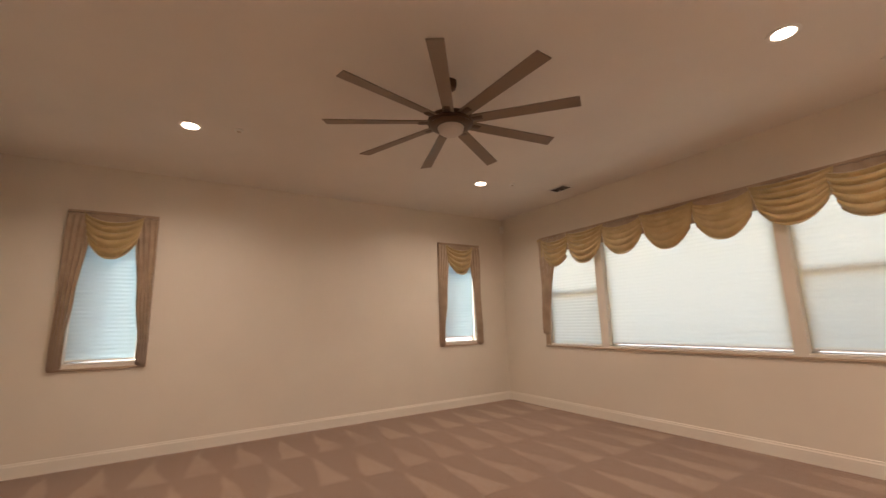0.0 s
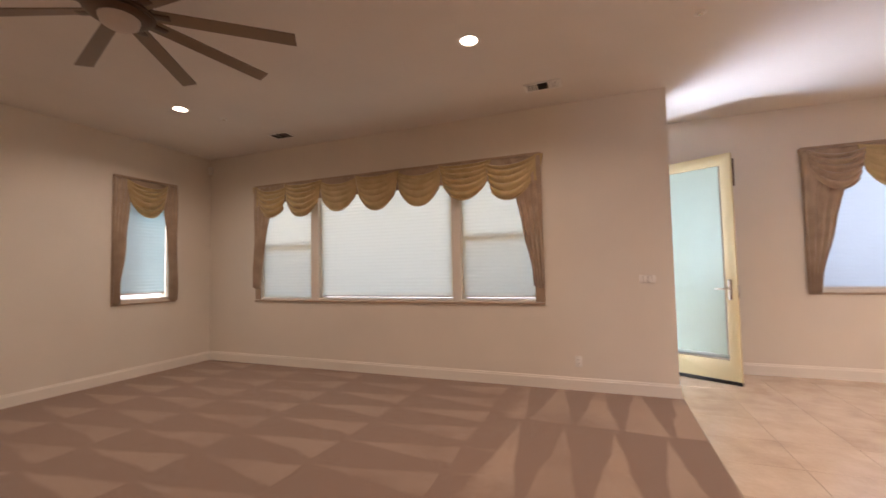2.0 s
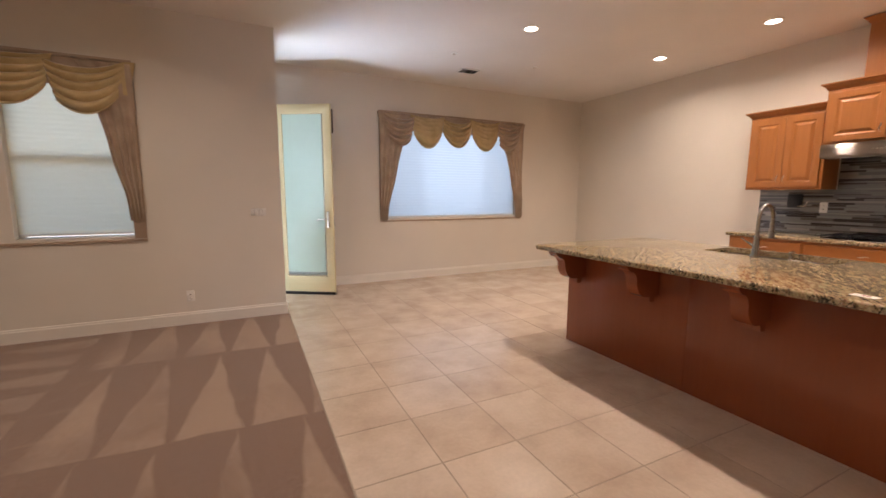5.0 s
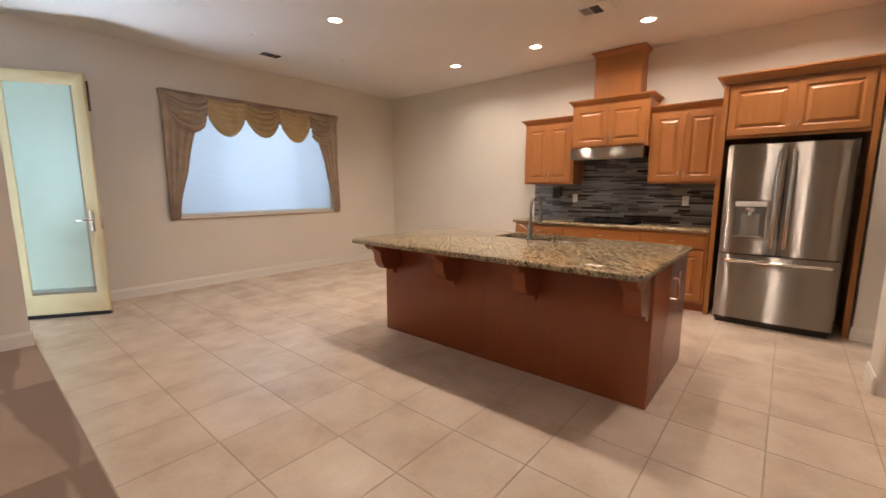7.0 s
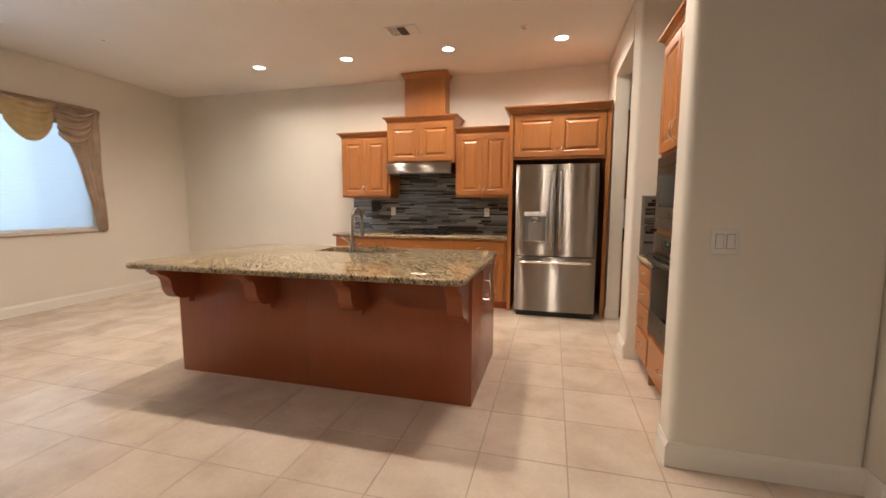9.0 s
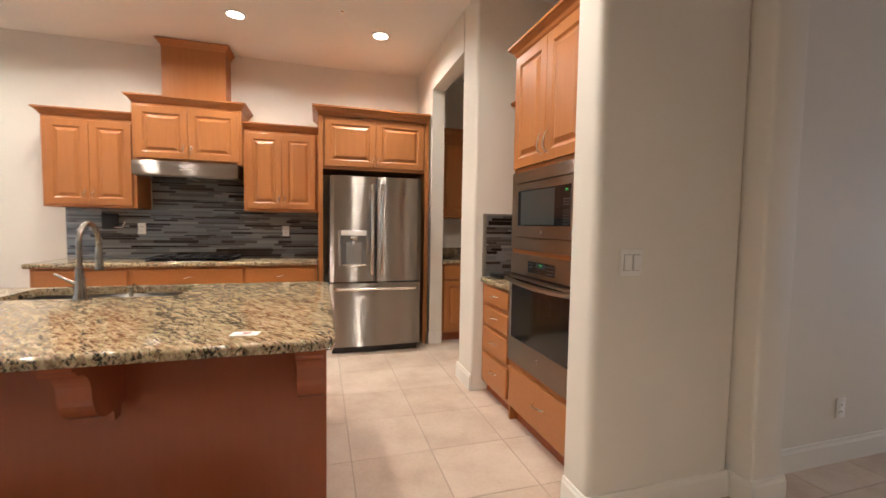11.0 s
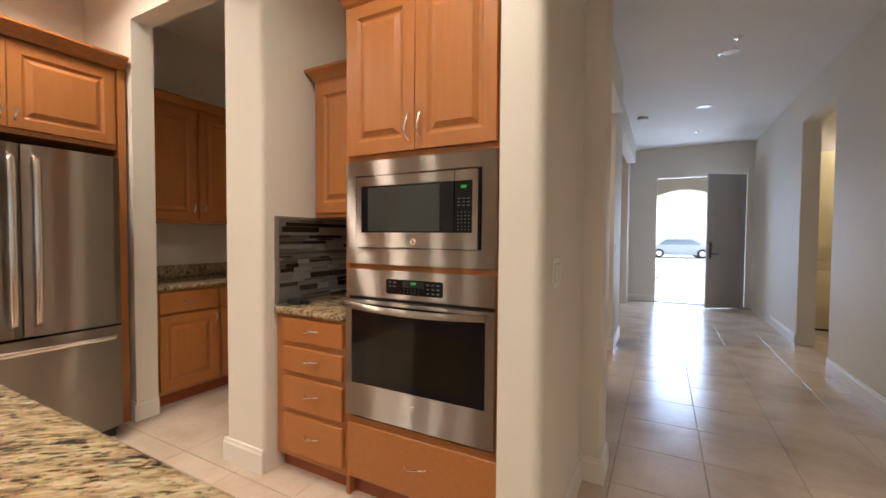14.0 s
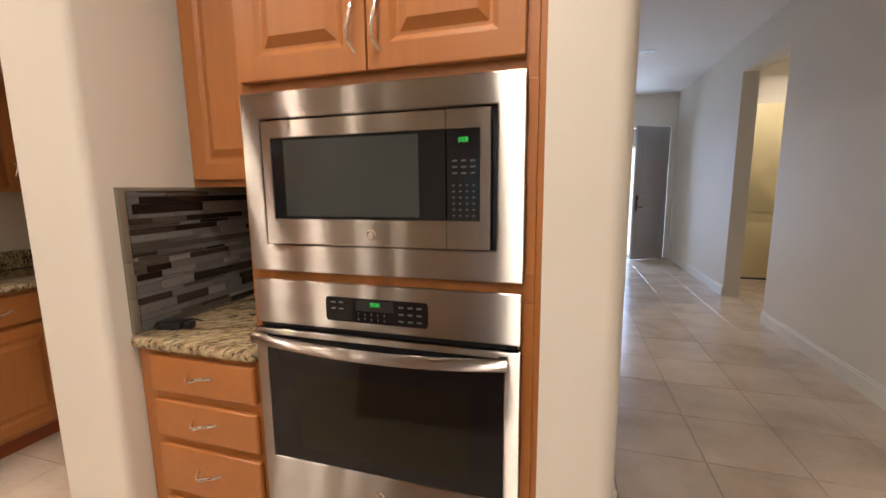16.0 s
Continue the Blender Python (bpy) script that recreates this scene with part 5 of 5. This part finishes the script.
# ---- ceiling fan ----
fan = thing("ceiling_fan", (-1.42, 1.20, 2.74), 0, "nine-bladed brown ceiling fan with bronze hub", "ceiling fan")
part("canopy", lathe(bmesh.new(), [(0.02, 0.285), (0.045, 0.297), (0.055, 0.325), (0.056, 0.358)], 28), BRONZE, fan)
part("downrod", tube(bmesh.new(), [(0, 0, 0.05), (0, 0, 0.29)], 0.014, 14), BRONZE, fan)
part("motor_housing", lathe(bmesh.new(), [(0.05, 0.085), (0.12, 0.075), (0.135, 0.062), (0.165, 0.055), (0.170, 0.040), (0.158, 0.034), (0.168, 0.026), (0.168, 0.014), (0.150, 0.008), (0.156, 0.0), (0.138, -0.012), (0.115, -0.016)], 36), BRONZE, fan)
part("light_kit", lathe(bmesh.new(), [(0.098, -0.013), (0.094, -0.03), (0.088, -0.048), (0.07, -0.062), (0.02, -0.067)], 32), painted("frosted_glass", (0.55, 0.50, 0.45), 0.4, 0.03, 40, 0.02), fan, "frosted light cover, unlit")
for k in range(9):
    bm = bmesh.new()
    n = 8
    top, low = [], []
    for i in range(n + 1):
        u = i / n
        x, half = 0.15 + 0.76 * u, 0.041 + 0.010 * u
        tilt = -radians(14) * (1 - 0.3 * u)
        for side, rows in ((0.004, top), (-0.004, low)):
            rows.append([bm.verts.new((x + (0.012 if s > 0 else 0.0) * u, s * half * math.cos(tilt), s * half * math.sin(tilt) + side + 0.03)) for s in (-1, 1)])
    for rows in (top, low):
        for a, b in zip(rows, rows[1:]):
            bm.faces.new((a[0], a[1], b[1], b[0]))
    for a, b, c, d in zip(top, top[1:], low, low[1:]):
        for s in (0, 1):
            bm.faces.new((a[s], b[s], d[s], c[s]))
    bm.faces.new((top[0][0], top[0][1], low[0][1], low[0][0]))
    bm.faces.new((top[n][0], top[n][1], low[n][1], low[n][0]))
    b = part("blade", bm, BLADE, fan, smooth=False)
    b.matrix_local = pose(0, 0, 0, 0, 0, 2 + 40 * k)
    s = part("blade_iron", boxes((0.135, -0.03, 0.022, 0.24, 0.03, 0.030), bevel=0.003), BRONZE, b)


# ---- switches and outlets ----


def plate(at, rz, w, h, kind, label, gangs=1):
    ob = thing("wall_switch" if kind == "switch" else "outlet", at, rz, label, kind, "wall plates")
    part("cover", boxes((-w / 2, -0.007, -h / 2, w / 2, -0.0005, h / 2), bevel=0.003), PLASTIC, ob)
    for g in range(gangs):
        c = (g - (gangs - 1) / 2) * 0.046
        if kind == "switch":
            # flat grey plate painted as the rocker's shadow on the cover
            part("rocker_shade", boxes((c - 0.0185, -0.0074, -0.0355, c + 0.0185, -0.0071, 0.0355)), SEAM_SHADE, ob)
            part("rocker", boxes((c - 0.016, -0.0125, -0.033, c + 0.016, -0.0072, 0.033), bevel=0.002), PLASTIC, ob)
        else:
            for z in (-0.02, 0.02):
                part("socket", boxes((c - 0.016, -0.0095, z - 0.014, c + 0.016, -0.0072, z + 0.014), bevel=0.002), PLASTIC, ob)
                part("slot", boxes((c - 0.007, -0.0100, z - 0.005, c - 0.004, -0.0096, z + 0.006), (c + 0.004, -0.0100, z - 0.005, c + 0.007, -0.0096, z + 0.006)), DARK, ob)
    return ob


plate((1.43, 4.40, 1.165), 0, 0.15, 0.08, "switch", "white wall keypad beside the doorway", 2)
plate((0.74, 4.40, 0.30), 0, 0.072, 0.115, "outlet", "cream wall outlet above the baseboard")
plate((7.1675, 1.81, 1.23), -90, 0.072, 0.115, "outlet", "white outlet on the mosaic backsplash")
plate((7.1675, 0.41, 1.22), -90, 0.072, 0.115, "outlet", "white outlet on the mosaic backsplash")
plate((3.672, -1.275, 1.165), -90, 0.118, 0.118, "switch", "white double rocker switch on the wall end", 2)
plate((3.73, -2.81, 0.313), -90, 0.072, 0.115, "outlet", "white outlet low on the hall wall")
plate((3.795, -4.88, 1.18), -90, 0.072, 0.115, "switch", "white switch between the hall openings", 1)

hol = thing("towel_holder", (7.168, 2.06, 1.22), -90, "black wall-mounted bracket on the mosaic", "bracket")
part("back_plate", boxes((-0.09, -0.03, 0.0, 0.05, -0.001, 0.16), bevel=0.008), BLACK, hol)
part("arm", tube(bmesh.new(), [(0.04, -0.03, 0.03), (0.05, -0.09, 0.02), (0.12, -0.10, 0.02), (0.14, -0.10, 0.08)], 0.008, 10), CHROME, hol)

# ---- doors ----
pd = thing("door_1", (1.685, 5.42, 0.012), -31, "cream glazed patio door standing open", "door")
pd["kind"] = "structure"
DW, DH = 0.77, 2.50
part("leaf", framed(0, 0, DW, DH, (0.115, 0.24, DW - 0.105, DH - 0.12), 0.0, 0.045), CREAM, pd)
pane = part("pane", boxes((0.115, 0.026, 0.24, DW - 0.105, 0.030, DH - 0.12)), GLASS, pd)
pane.visible_shadow = False
part("blind", boxes((0.118, 0.012, 0.30, DW - 0.125, 0.016, DH - 0.125)), shade_material("green_white_blind", (0.68, 0.86, 0.76), (0.66, 0.90, 0.78), 0.10), pd, "pale roller blind behind the glass")
part("blind_rail", boxes((0.118, 0.008, 0.262, DW - 0.110, 0.020, 0.299), bevel=0.003), painted("rail_grey_green", (0.35, 0.42, 0.38), 0.5, 0.04, 40, 0.02), pd)
part("bottom_sweep", boxes((0.0, -0.004, -0.010, DW, 0.049, 0.028), bevel=0.002), BLACK, pd)
part("lever_plate", boxes((DW - 0.085, -0.008, 0.90, DW - 0.045, -0.001, 1.12), bevel=0.003), CHROME, pd)
part("lever", tube(bmesh.new(), [(DW - 0.065, -0.008, 1.02), (DW - 0.065, -0.05, 1.02), (DW - 0.10, -0.055, 1.02), (DW - 0.19, -0.055, 1.018)], 0.009, 10), CHROME, pd)
part("edge_bolt", boxes((DW + 0.0005, 0.010, 0.92, DW + 0.012, 0.035, 1.06), bevel=0.002), CHROME, pd)
for z in (0.22, 1.15, 1.84):
    part("hinge", boxes((-0.016, -0.006, z, 0.012, -0.0005, z + 0.11), bevel=0.002), BRONZE, pd)
part("closer_arm", boxes((DW - 0.04, 0.0455, DH - 0.36, DW + 0.012, 0.075, DH - 0.06), bevel=0.004), BRONZE, pd, "dark bracket on the back of the door")
structure("door_frame", boxes((1.505, 4.66, 0, 1.685, 4.68, 2.53), (1.505, 5.43, 0, 1.685, 5.412, 2.53), (1.505, 4.66, 2.531, 1.685, 5.43, 2.55)), TRIM, "cream door frame", "door frame")

fd = thing("door_2", (1.965, -8.985, 0.012), 33, "grey painted front door standing ajar", "door")
fd["kind"] = "structure"
FDC = painted("grey_door_paint", (0.44, 0.42, 0.415), 0.4, 0.04, 40, 0.05)
part("leaf", boxes((0, -0.022, 0, 0.745, 0.022, 2.47), bevel=0.003), FDC, fd)
for z0, z1 in ((0.22, 1.0), (1.15, 2.25)):
    part("panel", boxes((0.13, 0.0225, z0, 0.615, 0.030, z1), bevel=0.006), FDC, fd)
part("handle_plate", boxes((0.665, 0.0225, 0.92, 0.71, 0.030, 1.22), bevel=0.003), BRONZE, fd)
part("lever", tube(bmesh.new(), [(0.688, 0.03, 1.0), (0.688, 0.075, 1.0), (0.64, 0.08, 1.0), (0.58, 0.08, 1.0)], 0.010, 10), BRONZE, fd)
part("deadbolt", tube(bmesh.new(), [(0.688, 0.0225, 1.16), (0.688, 0.05, 1.16)], 0.025, 16), BRONZE, fd)
structure("threshold", boxes((1.94, -9.20, -0.004, 3.42, -8.97, 0.012), bevel=0.003), BRONZE, "dark metal door threshold", "threshold")
cd = thing("door_3", (0.57, -7.295, 0.03), 0, "cream panelled closet door, closed", "door")
cd["kind"] = "structure"
part("leaf", boxes((0, 0, 0.0, 1.08, 0.04, 2.50), bevel=0.003), CREAM, cd)
for z0, z1 in ((0.30, 0.82), (0.98, 2.35)):
    part("panel", boxes((0.14, 0.0405, z0, 0.94, 0.050, z1), bevel=0.006), CREAM, cd)
# black bar put in for the shade beneath the leaf
part("under_door_shade", boxes((0.0, 0.0, -0.028, 1.08, 0.035, -0.001)), DARK, cd)

# window treatment in the room off the hall, on the front wall
window("window_7", "E", 4.30, 6.10, 1.0, 2.52, SHADE, False, 0.03, "wide front window with a lowered white blind")
curtain("E", 4.15, 6.25, 0.96, 2.60, 4, 0.50, (0.42, 0.20, 0.05), "gold swagged valance with taupe side panels in the front room")

# ---- outside the front door ----
bm = bmesh.new()
x0, x1, ya, yb, rise, spring = 1.85, 3.85, -11.6, -11.3, 0.45, 2.05
edge = [(x0 + (x1 - x0) * k / 16, spring + rise * math.sin(math.pi * k / 16) ** 0.7) for k in range(17)]
box(bm, -3.0, ya, -0.12, x0, yb, 3.6)
box(bm, x1, ya, -0.12, 9.0, yb, 3.6)
for (p, zp), (q, zq) in zip(edge, edge[1:]):
    vs = [bm.verts.new(v) for v in ((p, ya, zp), (q, ya, zq), (q, yb, zq), (p, yb, zp), (p, ya, 3.6), (q, ya, 3.6), (q, yb, 3.6), (p, yb, 3.6))]
    for f in ((0, 3, 2, 1), (4, 5, 6, 7), (0, 1, 5, 4), (2, 3, 7, 6)):
        bm.faces.new([vs[i] for i in f])
STUCCO = painted("stucco", (0.55, 0.48, 0.38), 0.9, 0.06, 60, 0.4)
structure("porch_arch", bm, STUCCO, "stucco porch wall with an arched opening", "porch")
structure("porch_roof", boxes((-3.0, -11.6, 3.6, 9.0, -9.2, 3.75)), STUCCO, "stucco porch ceiling", "porch")

car = thing("car", (2.3, -34.0, -0.12), 8, "pale silver car parked across the street", "car")
# windows and silver paint lightened, with the outdoor glare put into the colour
PALED_WINDOW = painted("paled_window", (0.42, 0.47, 0.50), 0.08, 0.05, 40, 0.0)
SILVER = painted("car_paint", (0.78, 0.80, 0.82), 0.3, 0.03, 40, 0.02)
prof = [(-2.2, 0.35), (-2.25, 0.75), (-1.6, 0.88), (-0.9, 1.38), (0.7, 1.42), (1.5, 0.95), (2.2, 0.85), (2.25, 0.40), (1.8, 0.22), (-1.8, 0.22)]
bm = prism(bmesh.new(), [(p, z) for p, z in prof], -0.85, 0.85)
bmesh.ops.rotate(bm, verts=bm.verts, cent=(0, 0, 0), matrix=Matrix.Rotation(radians(90), 3, "Z"))
bmesh.ops.bevel(bm, geom=bm.edges[:], offset=0.06, segments=2, profile=0.5, affect="EDGES")
part("body", bm, SILVER, car)
for s in (-0.856, 0.856):
    bm = bmesh.new()
    f = [bm.verts.new(v) for v in ((1.35, s, 0.95), (0.85, s, 1.32), (-0.65, s, 1.34), (-1.3, s, 0.95))]
    bm.faces.new(f)
    solid(part("side_window", bm, PALED_WINDOW, car), 0.01)
for x in (-1.35, 1.35):
    for s in (-0.80, 0.80):
        w = part("wheel", tube(bmesh.new(), [(x, s - 0.1, 0.32), (x, s + 0.1, 0.32)], 0.32, 20), BLACK, car)
        part("rim", tube(bmesh.new(), [(x, s - 0.105, 0.32), (x, s + 0.105, 0.32)], 0.19, 16), CHROME, w)


def tree(x, y, h, seed, label):
    rng = random.Random(seed)
    ob = thing("tree", (x, y, -0.12), 0, label, "tree", "trees across the street")
    bm = tube(bmesh.new(), [(0, 0, 0), (0.05, 0.02, h * 0.3), (-0.05, 0.05, h * 0.6)], [0.18, 0.13, 0.07], 10)
    for k in range(7):
        a = rng.uniform(0, 6.28)
        tube(bm, [(0, 0, h * 0.35), (0.5 * math.cos(a), 0.5 * math.sin(a), h * 0.55), (1.2 * math.cos(a), 1.2 * math.sin(a), h * 0.75)], [0.06, 0.04, 0.015], 6)
    part("trunk", bm, painted("bark", (0.12, 0.08, 0.05), 0.9, 0.2, 30, 0.4), ob)
    bm = bmesh.new()
    for k in range(1500):
        c = Vector((rng.gauss(0, 0.85), rng.gauss(0, 0.85), h * 0.68 + rng.gauss(0, h * 0.13)))
        d, e = Vector((rng.uniform(-1, 1), rng.uniform(-1, 1), rng.uniform(-1, 1))) * 0.12, Vector((rng.uniform(-1, 1), rng.uniform(-1, 1), rng.uniform(-1, 1))) * 0.09
        bm.faces.new([bm.verts.new(c + v) for v in (-d, e, d, -e)])
    tagged(part("crown", bm, painted("leaves", (0.09, 0.12, 0.05), 0.6, 0.3, 4, 0.1), ob, smooth=False), "", "", "", "stuff")


tree(8.8, -60, 4.4, 1, "green leafy tree across the sunlit street")
shr = thing("shrub", (4.0, -14.5, -0.12), 0, "low green shrub by the porch", "shrub")
bm, rng = bmesh.new(), random.Random(8)
for k in range(900):
    c = Vector((rng.gauss(0, 0.22), rng.gauss(0, 0.22), abs(rng.gauss(0.25, 0.16))))
    d, e = Vector((rng.uniform(-1, 1), rng.uniform(-1, 1), rng.uniform(-1, 1))) * 0.05, Vector((rng.uniform(-1, 1), rng.uniform(-1, 1), rng.uniform(-1, 1))) * 0.03
    bm.faces.new([bm.verts.new(c + v) for v in (-d, e, d, -e)])
part("leaves", bm, bpy.data.materials["leaves"], shr, smooth=False)
part("stem", tube(bmesh.new(), [(0, 0, 0), (0.01, 0, 0.2), (0, 0.02, 0.35)], [0.03, 0.02, 0.01], 8), bpy.data.materials["bark"], shr)


# ---- floor tiles, last ----
PITCH, GAP = 0.457, 0.0052


def tile_mesh(w, d):
    bm = boxes((0.0, 0.0, -0.0055, w, d, 0.0))
    bmesh.ops.bevel(bm, geom=[e for e in bm.edges if e.verts[0].co.z > -0.001 and e.verts[1].co.z > -0.001], offset=0.0018, segments=1, affect="EDGES")
    return bm


whole = meshed("tile", tile_mesh(PITCH - GAP, PITCH - GAP), TILE)
rest = bmesh.new()
for i in range(-5, 11):
    for j in range(-21, 12):
        ax, ay = 2.61 + PITCH * i + GAP / 2, 0.32 + PITCH * j + GAP / 2
        bx, by = ax + PITCH - GAP, ay + PITCH - GAP
        hall = ay < -2.05
        lo_x, hi_x, lo_y, hi_y = (0.56 if by < -4.0 else 1.84) if hall else 1.694, 7.178, -8.97, 5.638
        if not hall and ay < -2.05 + PITCH:
            lo_x = 1.694
        px, py, qx, qy = max(ax, lo_x), max(ay, lo_y), min(bx, hi_x), min(by, hi_y)
        if qx - px < 0.02 or qy - py < 0.02:
            continue
        near = (px < 3.8 or py > -1.3) and px > 1.6
        if not near:
            box(rest, px, py, -0.0055, qx, qy, 0.0)
        elif qx - px > PITCH - 0.006 and qy - py > PITCH - 0.006:
            ob = new("tile", whole)
            ob.location, ob.parent = (ax, ay, 0), floor
        else:
            ob = new("tile", meshed("cut_tile", tile_mesh(qx - px, qy - py), TILE))
            ob.location, ob.parent = (px, py, 0), floor
tagged(part("tiles_beyond", rest, TILE, floor, smooth=False), "", "", "", "stuff")
